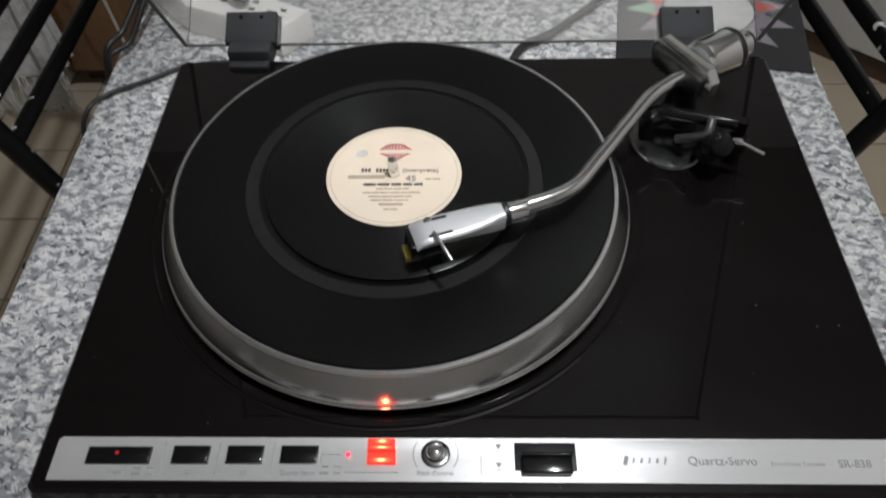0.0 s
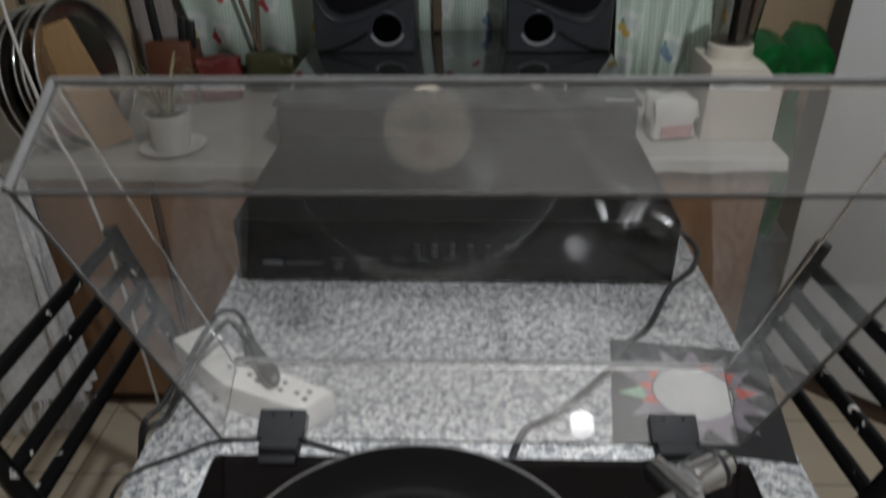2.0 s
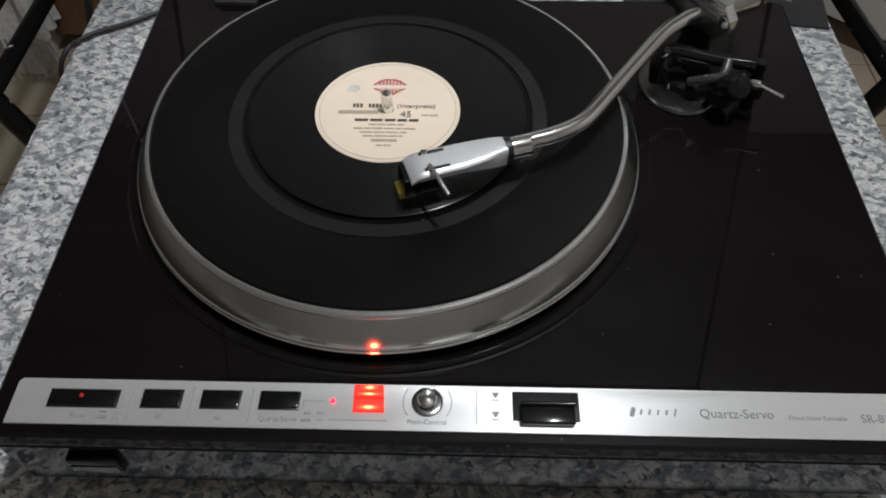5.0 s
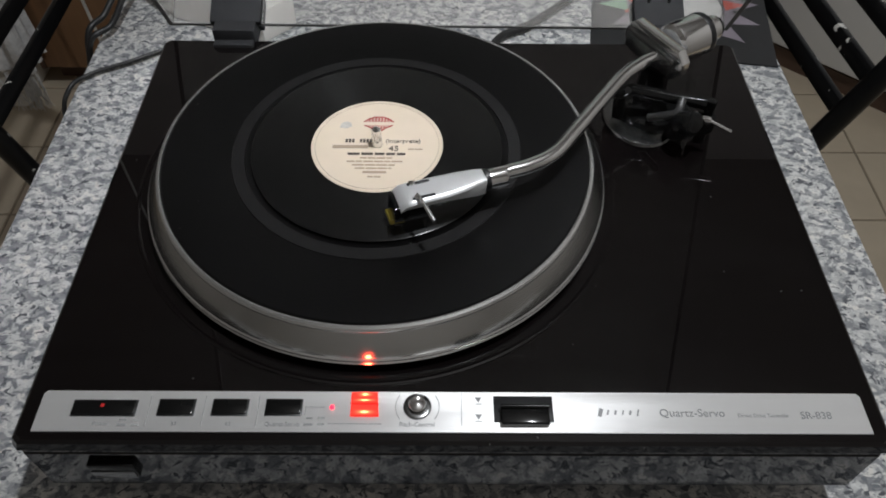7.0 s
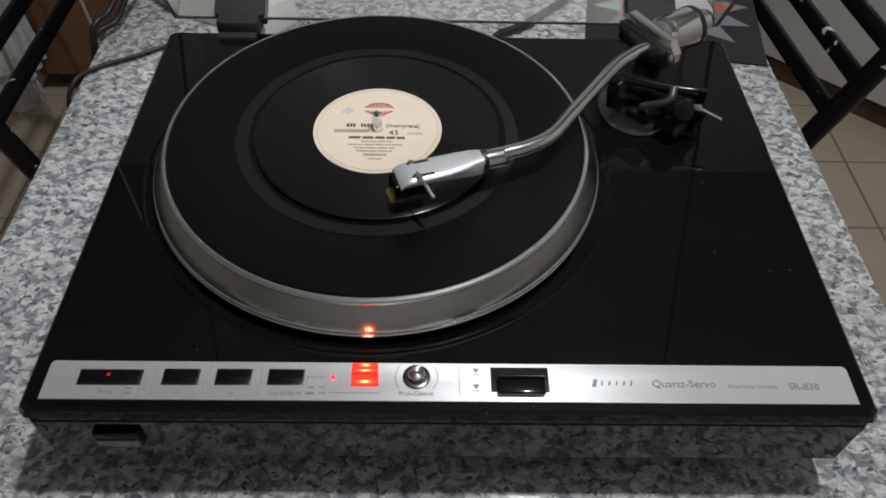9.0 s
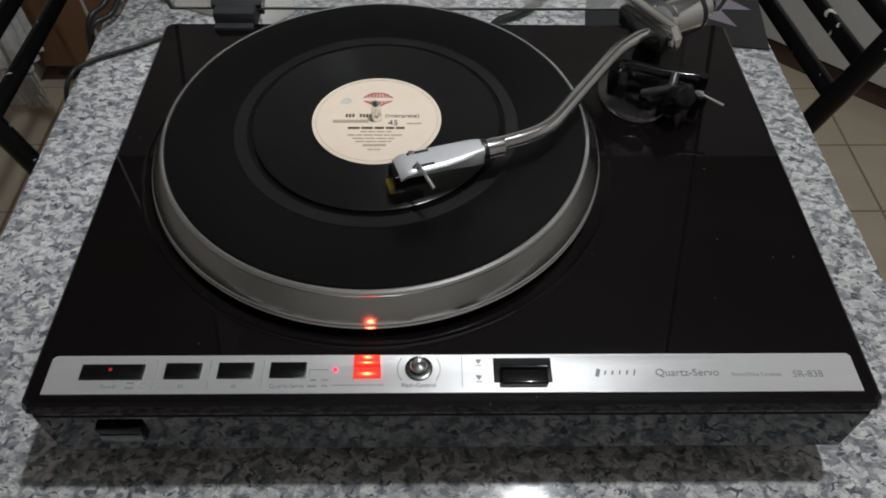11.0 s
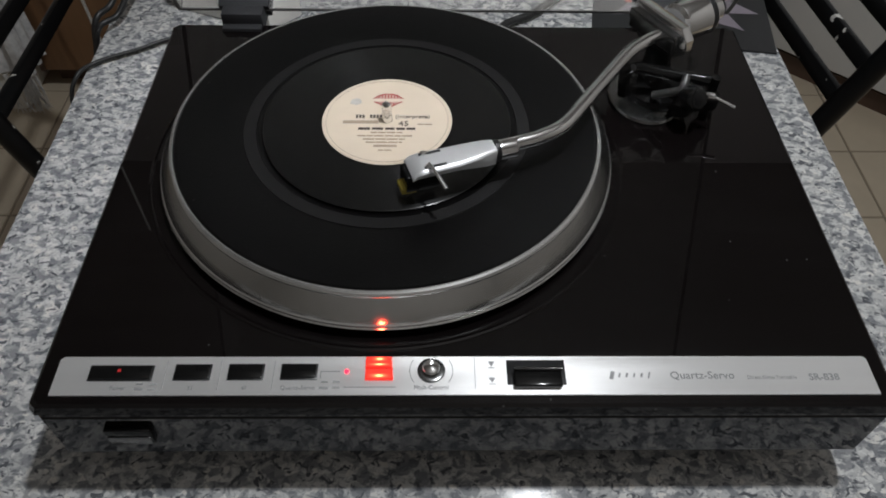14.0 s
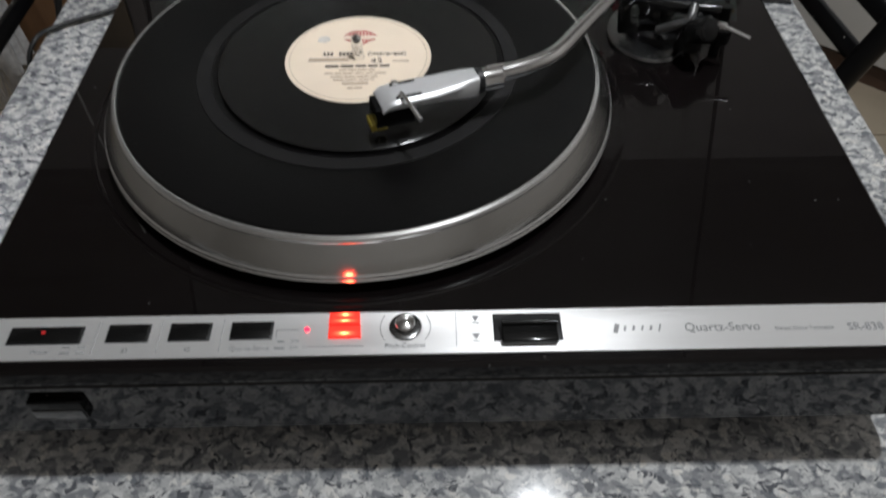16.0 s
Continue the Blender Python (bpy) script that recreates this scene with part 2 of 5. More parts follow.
def curtain_print():
    """Pale green dotted cotton printed with white tilted labels, each with a fruit at its corner."""
    m = bpy.data.materials.new("curtain_print")
    m.use_nodes = True
    t, b = m.node_tree, m.node_tree.nodes["Principled BSDF"]
    co = t.nodes.new("ShaderNodeTexCoord")
    sx = t.nodes.new("ShaderNodeSeparateXYZ")
    t.links.new(co.outputs["Object"], sx.inputs[0])
    fl = t.nodes.new("ShaderNodeCombineXYZ")
    t.links.new(sx.outputs[0], fl.inputs[0])
    t.links.new(sx.outputs[2], fl.inputs[1])
    wob = t.nodes.new("ShaderNodeTexNoise")
    wob.inputs["Scale"].default_value, wob.inputs["Detail"].default_value = 30, 2
    t.links.new(co.outputs["Object"], wob.inputs["Vector"])
    shake = t.nodes.new("ShaderNodeVectorMath")
    shake.operation = "MULTIPLY_ADD"
    shake.inputs[1].default_value = (0.012, 0.012, 0)
    t.links.new(wob.outputs["Color"], shake.inputs[0])
    t.links.new(fl.outputs[0], shake.inputs[2])

    def cells(dx, dy, metric):
        mp = t.nodes.new("ShaderNodeMapping")
        mp.inputs["Location"].default_value = (dx, dy, 0)
        mp.inputs["Scale"].default_value, mp.inputs["Rotation"].default_value = (8.6, 7.6, 1.0), (0, 0, 0.25)
        t.links.new(shake.outputs[0], mp.inputs[0])
        vo = t.nodes.new("ShaderNodeTexVoronoi")
        vo.voronoi_dimensions, vo.distance = "2D", metric
        vo.inputs["Scale"].default_value, vo.inputs["Randomness"].default_value = 1.0, 0.6
        t.links.new(mp.outputs[0], vo.inputs["Vector"])
        return vo

    def inside(value, r):
        return ramp_node(t, value, [(r, (1, 1, 1)), (r + 0.015, (0, 0, 0))]).outputs[0]

    def paint(under, colour, mask):
        mx = t.nodes.new("ShaderNodeMix")
        mx.data_type = "RGBA"
        t.links.new(mask, mx.inputs[0])
        t.links.new(under, mx.inputs[6])
        if isinstance(colour, tuple):
            mx.inputs[7].default_value = (*colour, 1)
        else:
            t.links.new(colour, mx.inputs[7])
        return mx.outputs[2]
    ck = t.nodes.new("ShaderNodeTexChecker")
    ck.inputs["Scale"].default_value = 150
    ck.inputs["Color1"].default_value, ck.inputs["Color2"].default_value = (0.63, 0.72, 0.64, 1), (0.50, 0.61, 0.53, 1)
    mp2 = t.nodes.new("ShaderNodeMapping")
    mp2.inputs["Scale"].default_value, mp2.inputs["Rotation"].default_value = (1, 0, 1), (0, 0.78, 0)
    t.links.new(co.outputs["Object"], mp2.inputs[0])
    t.links.new(mp2.outputs[0], ck.inputs["Vector"])
    label = cells(0, 0, "CHEBYCHEV")
    col = paint(ck.outputs[0], (0.73, 0.775, 0.73), inside(label.outputs["Distance"], 0.235))
    col = paint(col, (0.60, 0.66, 0.63), inside(label.outputs["Distance"], 0.10))
    one, two, leaf = cells(0.15, 0.11, "EUCLIDEAN"), cells(0.05, 0.19, "EUCLIDEAN"), cells(0.17, -0.02, "EUCLIDEAN")
    tone = t.nodes.new("ShaderNodeSeparateColor")
    t.links.new(one.outputs["Color"], tone.inputs[0])
    hue = ramp_node(t, tone.outputs[0], [(0.0, (0.47, 0.06, 0.075)), (0.50, (0.60, 0.43, 0.12)), (0.76, (0.24, 0.34, 0.46)), (0.88, (0.47, 0.06, 0.075))])
    hue.color_ramp.interpolation = "CONSTANT"
    col = paint(col, (0.22, 0.36, 0.24), inside(leaf.outputs["Distance"], 0.042))
    col = paint(col, hue.outputs[0], inside(one.outputs["Distance"], 0.088))
    tone2 = t.nodes.new("ShaderNodeSeparateColor")
    t.links.new(two.outputs["Color"], tone2.inputs[0])
    hue2 = ramp_node(t, tone2.outputs[0], [(0.0, (0.47, 0.06, 0.075)), (0.50, (0.60, 0.43, 0.12)), (0.76, (0.24, 0.34, 0.46)), (0.88, (0.47, 0.06, 0.075))])
    hue2.color_ramp.interpolation = "CONSTANT"
    col = paint(col, hue2.outputs[0], inside(two.outputs["Distance"], 0.072))
    t.links.new(col, b.inputs["Base Color"])
    b.inputs["Roughness"].default_value = 0.9
    return m


GRANITE = granite()
PIANO = smears(specks(mat("black_lacquer", (0.0045, 0.0034, 0.0034), 0.0, var=0.2, scale=15, spec=0.38)))
BLACK = mat("black_plastic", (0.012, 0.012, 0.013), 0.35, var=0.2, scale=90, bump=0.05)
HINGE_BLACK = mat("matt_black_hinge_plastic", (0.022, 0.022, 0.024), 0.65, var=0.15, scale=90, bump=0.1, spec=0.3)
BLACK_GLOSS = mat("black_gloss_plastic", (0.007, 0.007, 0.007), 0.12, var=0.2, spec=0.3)
RUBBER = specks(mat("black_rubber", (0.0036, 0.0034, 0.0035), 0.31, spec=0.19, var=0.15, scale=60, bump=0.08, bump_scale=700))
RUBBER_RING = mat("grey_black_rubber_ring", (0.0125, 0.012, 0.012), 0.5, spec=0.1, var=0.15, scale=60)
VINYL = record_vinyl()
PAPER = mat("cream_label_paper", (0.68, 0.58, 0.455), 0.6, var=0.05, scale=60)
INK = mat("black_ink", (0.06, 0.045, 0.035), 0.6, var=0.1)
INK_FAINT = mat("brown_ink", (0.36, 0.28, 0.2), 0.6, var=0.1)
INK_PINK = mat("faded_pink_ink", (0.52, 0.33, 0.27), 0.6, var=0.25, scale=300)
INK_PALE = mat("pale_grey_stamp_ink", (0.52, 0.49, 0.45), 0.6, var=0.25, scale=400)
INK_RED = mat("red_ink", (0.34, 0.06, 0.05), 0.6, var=0.3, scale=300)
ALU = mat("brushed_aluminium", (0.95, 0.945, 0.94), 0.46, 0.6, var=0.025, scale=30, bump=0.12, bump_scale=60, aniso=(1, 50, 50))
RIM = mat("platter_aluminium", (0.62, 0.62, 0.61), 0.2, 1.0, var=0.08, scale=30)
RIM_BRIGHT = mat("polished_aluminium", (0.82, 0.82, 0.81), 0.24, 0.92, var=0.04)
CHROME = mat("chrome", (0.9, 0.9, 0.9), 0.1, 1.0, var=0.04, scale=60)
SILVER = mat("satin_silver_metal", (0.70, 0.705, 0.71), 0.34, 0.55, var=0.05, scale=60)
SILVER_PAINT = mat("silver_paint", (0.55, 0.55, 0.55), 0.3, 0.6, var=0.05, scale=60)
GUNMETAL = mat("gunmetal", (0.2, 0.2, 0.2), 0.22, 1.0, var=0.1)
STEEL_DARK = mat("blackened_steel", (0.10, 0.10, 0.10), 0.3, 0.6, var=0.1)
STEEL_GREY = mat("grey_steel", (0.45, 0.45, 0.45), 0.3, 0.85, var=0.08)
GREY_INK = mat("grey_ink", (0.31, 0.31, 0.315), 0.6, var=0.05)
PANEL_INK = mat("dim_grey_panel_print", (0.10, 0.105, 0.115), 0.6, var=0.05)
KEY_GREY = mat("dark_grey_key", (0.035, 0.036, 0.04), 0.5, var=0.1)
GREY_INK_LIGHT = mat("pale_grey_ink", (0.4, 0.4, 0.4), 0.6, var=0.05)
tan = ALU.node_tree.nodes.new("ShaderNodeTangent")
tan.direction_type = "UV_MAP"
ALU.node_tree.links.new(tan.outputs[0], ALU.node_tree.nodes["Principled BSDF"].inputs["Tangent"])
ALU.node_tree.nodes["Principled BSDF"].inputs["Anisotropic"].default_value = 0.85
RED_LIT = lit_window("red_lit_window")

RED_LED = emit("red_led", (1.0, 0.02, 0.05), 3.0)
RED_DIM = emit("dim_red_led", (0.35, 0.02, 0.02), 0.4)
ACRYLIC = dusty(glass("clear_acrylic", (0.95, 0.95, 0.95), 0.0, 1.43), 0.010, 0.030)
ACRYLIC_EDGE = mat("frosted_acrylic_edge", (0.17, 0.167, 0.162), 0.8, var=0.2, scale=80, spec=0.15)
# Back wall: dust film made heavier to stand in for hazy reflected light.
ACRYLIC_DUST_HAZE = dusty(glass("dusty_hazy_acrylic", (0.97, 0.968, 0.966), 0.0, 1.47), 0.05, 0.12)
PAINT_BLACK = chipped_paint()
CURTAIN = curtain_print()
WHITE_PLASTIC = mat("white_plastic", (0.79, 0.77, 0.72), 0.35, var=0.06, scale=30)
IVORY_PLASTIC = mat("ivory_plastic", (0.68, 0.63, 0.54), 0.4, var=0.06, scale=20)
ENAMEL = mat("white_enamel", (0.66, 0.66, 0.65), 0.25, var=0.03, scale=8)
CLOTH = mat("white_table_cloth", (0.56, 0.54, 0.49), 0.9, var=0.08, scale=25, bump=0.3, bump_scale=400)
LACE = mat("white_crochet", (0.66, 0.66, 0.66), 0.95, var=0.35, scale=70, bump=0.9, bump_scale=130)
WOOD = mat("brown_wood", (0.24, 0.13, 0.065), 0.4, var=0.25, scale=12, aniso=(6, 6, 0.6), bump=0.05)
WOOD_DARK = mat("dark_wood_trim", (0.08, 0.045, 0.03), 0.45, var=0.2, scale=20)
BOARD_WORN = mat("worn_board_wood", (0.3, 0.175, 0.075), 0.55, var=0.2, scale=14, aniso=(8, 8, 0.8))
CLOTH_BEIGE = mat("beige_cloth", (0.31, 0.285, 0.245), 0.9, var=0.1, scale=25, bump=0.3, bump_scale=400)
POT_GREY = mat("dull_white_pot", (0.5, 0.48, 0.44), 0.4, var=0.08, scale=40)
CORD = mat("brown_cord", (0.16, 0.11, 0.07), 0.8, var=0.2)
BOARD_TAN = mat("tan_fibreboard", (0.42, 0.31, 0.2), 0.7, var=0.1, scale=10)
PLANK = mat("pale_plank", (0.42, 0.325, 0.21), 0.65, var=0.15, scale=12, aniso=(8, 8, 0.8))
PLANK_GREY = mat("grey_plank", (0.35, 0.32, 0.3), 0.65, var=0.15, scale=12, aniso=(8, 8, 0.8))
STEEL = mat("stainless_steel", (0.52, 0.495, 0.465), 0.27, 1.0, var=0.08, scale=25)
TILE = mat("beige_floor_tile", (0.58, 0.49, 0.37), 0.25, var=0.1, scale=12)
GROUT = mat("brown_grout", (0.26, 0.215, 0.16), 0.9, var=0.2)
PLASTER = mat("cream_plaster", (0.45, 0.425, 0.4), 0.8, var=0.05, scale=8, bump=0.1, bump_scale=60)
CEIL = mat("grey_ceiling_paint", (0.25, 0.235, 0.22), 0.85, var=0.03, scale=8)
STOVE_GLASS = mat("black_stove_glass", (0.03, 0.031, 0.032), 0.06, var=0.2, spec=0.8, coat=0.25)
# Near-black that paints the shade inside the bass ports.
PORT_SHADE = mat("port_hollow_shade", (0.002, 0.002, 0.002), 1.0, spec=0.0)
SPEAKER_BLACK = mat("dark_grey_speaker_plastic", (0.042, 0.046, 0.053), 0.3, var=0.15, scale=60)
GRILLE_CLOTH = mat("black_grille_cloth", (0.010, 0.010, 0.012), 0.9, spec=0.1, var=0.2, scale=300, bump=0.3, bump_scale=900)
BOTTLE_GREEN = mat("green_plastic", (0.015, 0.26, 0.065), 0.08, var=0.3, scale=20, Transmission_Weight=0.75, IOR=1.3)
BOTTLE_RED = mat("red_cap_plastic", (0.6, 0.04, 0.03), 0.35)
SMOKE = glass("smoked_clear_plastic", (0.55, 0.52, 0.50), 0.05, 1.3)
LEAF = mat("green_leaf", (0.17, 0.2, 0.1), 0.5, var=0.3, scale=60)
LEAF_DRY = mat("dry_leaf", (0.3, 0.26, 0.14), 0.6, var=0.3, scale=60)
SOIL = mat("soil", (0.05, 0.035, 0.025), 0.9, var=0.3)
SLEEVE = mat("black_sleeve_card", (0.02, 0.02, 0.022), 0.4, var=0.2, scale=30)
SLEEVE_RED = mat("red_print", (0.58, 0.1, 0.07), 0.45, var=0.1)
SLEEVE_GREY = mat("mauve_grey_print", (0.22, 0.19, 0.22), 0.45, var=0.15)
SLEEVE_GREEN = mat("green_print", (0.26, 0.42, 0.28), 0.45, var=0.1)
SLEEVE_PAPER = mat("grey_white_inner_sleeve", (0.49, 0.485, 0.47), 0.6, var=0.25, scale=120)
CABLE = mat("black_cable", (0.015, 0.015, 0.015), 0.45, var=0.1)
WHITE_CABLE = mat("white_cable", (0.6, 0.58, 0.54), 0.5, var=0.1)
ORANGE_RED = mat("red_brown_wood", (0.12, 0.045, 0.022), 0.45, var=0.2, scale=20)
BAG_GREEN = mat("dark_green_bag", (0.07, 0.07, 0.03), 0.5, var=0.3)
CASE_BLACK = mat("satin_black_case", (0.008, 0.007, 0.007), 0.65, var=0.2, spec=0.06)
PINK_PRINT = mat("pale_pink_print", (0.6, 0.36, 0.34), 0.5, var=0.25, scale=60)
RED_CLOTH = mat("red_packet", (0.14, 0.014, 0.014), 0.5, var=0.2)
CART_YELLOW = mat("olive_yellow_plastic", (0.45, 0.36, 0.06), 0.35)


# ---------------------------------------------------------------- mesh helpers
def join(bm, other, m=None):
    me = bpy.data.meshes.new("tmp")
    if m is not None:
        other.transform(m)
    other.to_mesh(me)
    other.free()
    bm.from_mesh(me)
    bpy.data.meshes.remove(me)
    return bm


def box(x0, x1, y0, y1, z0, z1, bev=0.0, seg=2, m=None):
    bm = bmesh.new()
    bmesh.ops.create_cube(bm, size=1, matrix=Matrix.Translation(((x0 + x1) / 2, (y0 + y1) / 2, (z0 + z1) / 2)) @ Matrix.Diagonal((x1 - x0, y1 - y0, z1 - z0, 1)))
    if bev:
        bmesh.ops.bevel(bm, geom=bm.edges[:], offset=bev, segments=seg, affect="EDGES", profile=0.5)
    if m is not None:
        bm.transform(m)
    return bm


def prism(poly, z0, z1, bev=0.0, seg=2, m=None):
    """A polygon in x, y raised from z0 to z1."""
    bm = bmesh.new()
    low, high = [bm.verts.new((x, y, z0)) for x, y in poly], [bm.verts.new((x, y, z1)) for x, y in poly]
    bm.faces.new(low[::-1])
    bm.faces.new(high)
    n = len(poly)
    for i in range(n):
        bm.faces.new((low[i], low[(i + 1) % n], high[(i + 1) % n], high[i]))
    bmesh.ops.recalc_face_normals(bm, faces=bm.faces[:])
    if bev:
        bmesh.ops.bevel(bm, geom=[e for e in bm.edges if abs(e.verts[0].co.z - e.verts[1].co.z) < 1e-6], offset=bev, segments=seg, affect="EDGES", profile=0.5)
    if m is not None:
        bm.transform(m)
    return bm


def lathe(profile, n=48, m=None):
    """Turns a profile of (radius, height) round the z axis; closed where the radius is 0."""
    bm = bmesh.new()
    rings = []
    for r, z in profile:
        if r < 1e-7:
            rings.append([bm.verts.new((0, 0, z))])
        else:
            rings.append([bm.verts.new((r * math.cos(2 * math.pi * k / n), r * math.sin(2 * math.pi * k / n), z)) for k in range(n)])
    for a, b in zip(rings, rings[1:]):
        for k in range(n):
            j = (k + 1) % n
            if len(a) == 1 and len(b) == 1:
                continue
            if len(a) == 1:
                bm.faces.new((a[0], b[j], b[k]))
            elif len(b) == 1:
                bm.faces.new((a[k], a[j], b[0]))
            else:
                bm.faces.new((a[k], a[j], b[j], b[k]))
    bmesh.ops.recalc_face_normals(bm, faces=bm.faces[:])
    if m is not None:
        bm.transform(m)
    return bm


def smooth_path(points, steps=6):
    """A soft line through the points."""
    p = [Vector(q) for q in points]
    p = [p[0] * 2 - p[1]] + p + [p[-1] * 2 - p[-2]]
    out = []
    for i in range(1, len(p) - 2):
        for s in range(steps):
            t = s / steps
            a, b, c, d = p[i - 1:i + 3]
            out.append(0.5 * (2 * b + (c - a) * t + (2 * a - 5 * b + 4 * c - d) * t * t + (3 * b - a - 3 * c + d) * t ** 3))
    return out + [p[-2]]


def tube(points, r, n=10, flat=1.0, m=None):
    """A round bar along the points; r is one radius or one for each point."""
    pts = [Vector(q) for q in points]
    n = 16 if n > 6 else n
    rs = list(r) if hasattr(r, "__len__") else [r] * len(pts)
    bm = bmesh.new()
    up = None
    rings = []
    for i, p in enumerate(pts):
        d = (pts[min(i + 1, len(pts) - 1)] - pts[max(i - 1, 0)]).normalized()
        if up is None:
            up = Vector((0, 0, 1)) if abs(d.z) < 0.9 else Vector((1, 0, 0))
        side = d.cross(up).normalized()
        up = side.cross(d).normalized()
        rings.append([bm.verts.new(p + rs[i] * (math.cos(2 * math.pi * k / n) * side + flat * math.sin(2 * math.pi * k / n) * up)) for k in range(n)])
    for a, b in zip(rings, rings[1:]):
        for k in range(n):
            bm.faces.new((a[k], a[(k + 1) % n], b[(k + 1) % n], b[k]))
    bm.faces.new(rings[0][::-1])
    bm.faces.new(rings[-1])
    bmesh.ops.recalc_face_normals(bm, faces=bm.faces[:])
    if m is not None:
        bm.transform(m)
    return bm


def torus(R, r, n=40, k=10, m=None):
    k = 16 if k > 6 else k
    prof = [(R + r * math.cos(2 * math.pi * i / k), r * math.sin(2 * math.pi * i / k)) for i in range(k + 1)]
    bm = lathe(prof, n, m)
    bmesh.ops.remove_doubles(bm, verts=bm.verts[:], dist=1e-6)
    return bm


def thing(name, at, label, category, group="", kind=""):
    ob = new(name)
    ob.empty_display_size = 0.05
    ob.location = at
    return tagged(ob, label, category, group, kind)


def part(name, bm, material, parent=None, label="", smooth=25):
    me = bpy.data.meshes.new(name)
    bm.to_mesh(me)
    bm.free()
    me.materials.append(material)
    if smooth:
        me.shade_smooth()
        me.set_sharp_from_angle(angle=radians(smooth))
    ob = new(name, me)
    if parent is not None:
        ob.parent = parent
        if parent.parent is None:
            ob.matrix_parent_inverse = Matrix.Translation(-parent.location)
    return tagged(ob, label)


def solo(name, bm, material, label, category, group="", kind="", smooth=25):
    return tagged(part(name, bm, material, None, "", smooth), label, category, group, kind)


def lettering(text, size, m, depth=0.0002, shear=0.0):
    c = bpy.data.curves.new("lettering", "FONT")
    c.body, c.size, c.extrude, c.shear, c.align_x, c.align_y = text, size, depth, shear, "CENTER", "CENTER"
    c.resolution_u = 3
    ob = bpy.data.objects.new("lettering", c)
    scene.collection.objects.link(ob)
    me = bpy.data.meshes.new_from_object(ob)
    bpy.data.objects.remove(ob)
    bm = bmesh.new()
    bm.from_mesh(me)
    bpy.data.meshes.remove(me)
    bm.transform(m)
    return bm


def bars(rows, z, depth=0.0002, m=None):
    """Plain bars (x, y, width, height) at the height z."""
    bm = bmesh.new()
    for x, y, w, h in rows:
        join(bm, box(x - w / 2, x + w / 2, y - h / 2, y + h / 2, z, z + depth))
    if m is not None:
        bm.transform(m)
    return bm


# ---------------------------------------------------------------- the room
def room():
    x0, x1, y0, y1 = -2.62, 1.75, -1.6, 2.06
    grout = tagged(part("floor", box(x0, x1, y0, y1, FLOOR - 0.1, FLOOR - 0.003), GROUT), "beige ceramic tile floor with dark joints", "floor", kind="structure")
    for name, b in (("wall_north", (x0, x1, y1, y1 + 0.12)), ("wall_south", (x0, x1, y0 - 0.12, y0)), ("wall_west", (x0 - 0.12, x0, y0 - 0.12, y1 + 0.12)), ("wall_east", (x1, x1 + 0.12, y0 - 0.12, y1 + 0.12))):
        tagged(part(name, box(*b, FLOOR - 0.1, CEILING), PLASTER), "cream plastered kitchen wall", "wall", kind="structure")
    tagged(part("ceiling", box(x0, x1, y0, y1, CEILING, CEILING + 0.1), CEIL), "plain grey painted ceiling", "ceiling", kind="structure")
    return grout


FLOOR_OB = room()

lamp = thing("pendant_lamp", (0.313, 0.175, CEILING), "bare bulb holder hanging on its flex above the table", "lamp")
part("holder", lathe([(0.0, 1.50), (0.012, 1.50), (0.02, 1.49), (0.02, 1.44), (0.0, 1.44)], 24, pose(0.313, 0.175, 0)), WHITE_PLASTIC, lamp)
part("flex", tube([(0.313, 0.175, 1.495), (0.313, 0.175, 1.79)], 0.002, 8), CABLE, lamp)
part("rose", lathe([(0.0, 1.80), (0.045, 1.80), (0.04, 1.78), (0.0, 1.775)], 24, pose(0.313, 0.175, 0)), WHITE_PLASTIC, lamp)

# ---------------------------------------------------------------- the table
table = thing("table", (0, 0.25, FLOOR), "grey and white speckled granite table on black legs", "table")
TX0, TX1, TY0, TY1 = -0.3690, 0.3475, -0.42, 1.03
part("tabletop", box(TX0, TX1, TY0, TY1, TABLE - 0.022, TABLE, 0.004), GRANITE, table)
part("apron", box(TX0 + 0.05, TX1 - 0.05, TY0 + 0.06, TY1 - 0.06, TABLE - 0.07, TABLE - 0.022), PAINT_BLACK, table)
for x in (TX0 + 0.08, TX1 - 0.08):
    for y in (TY0 + 0.1, TY1 - 0.1):
        part("leg", box(x - 0.02, x + 0.02, y - 0.02, y + 0.02, FLOOR, TABLE - 0.07, 0.004), PAINT_BLACK, table)


# ---------------------------------------------------------------- the turntable
CX, CY = -0.0525, 0.178      # the spindle
tt = thing("turntable", (0, 0.155, TABLE), "black lacquered record player with an open clear dust cover", "turntable")


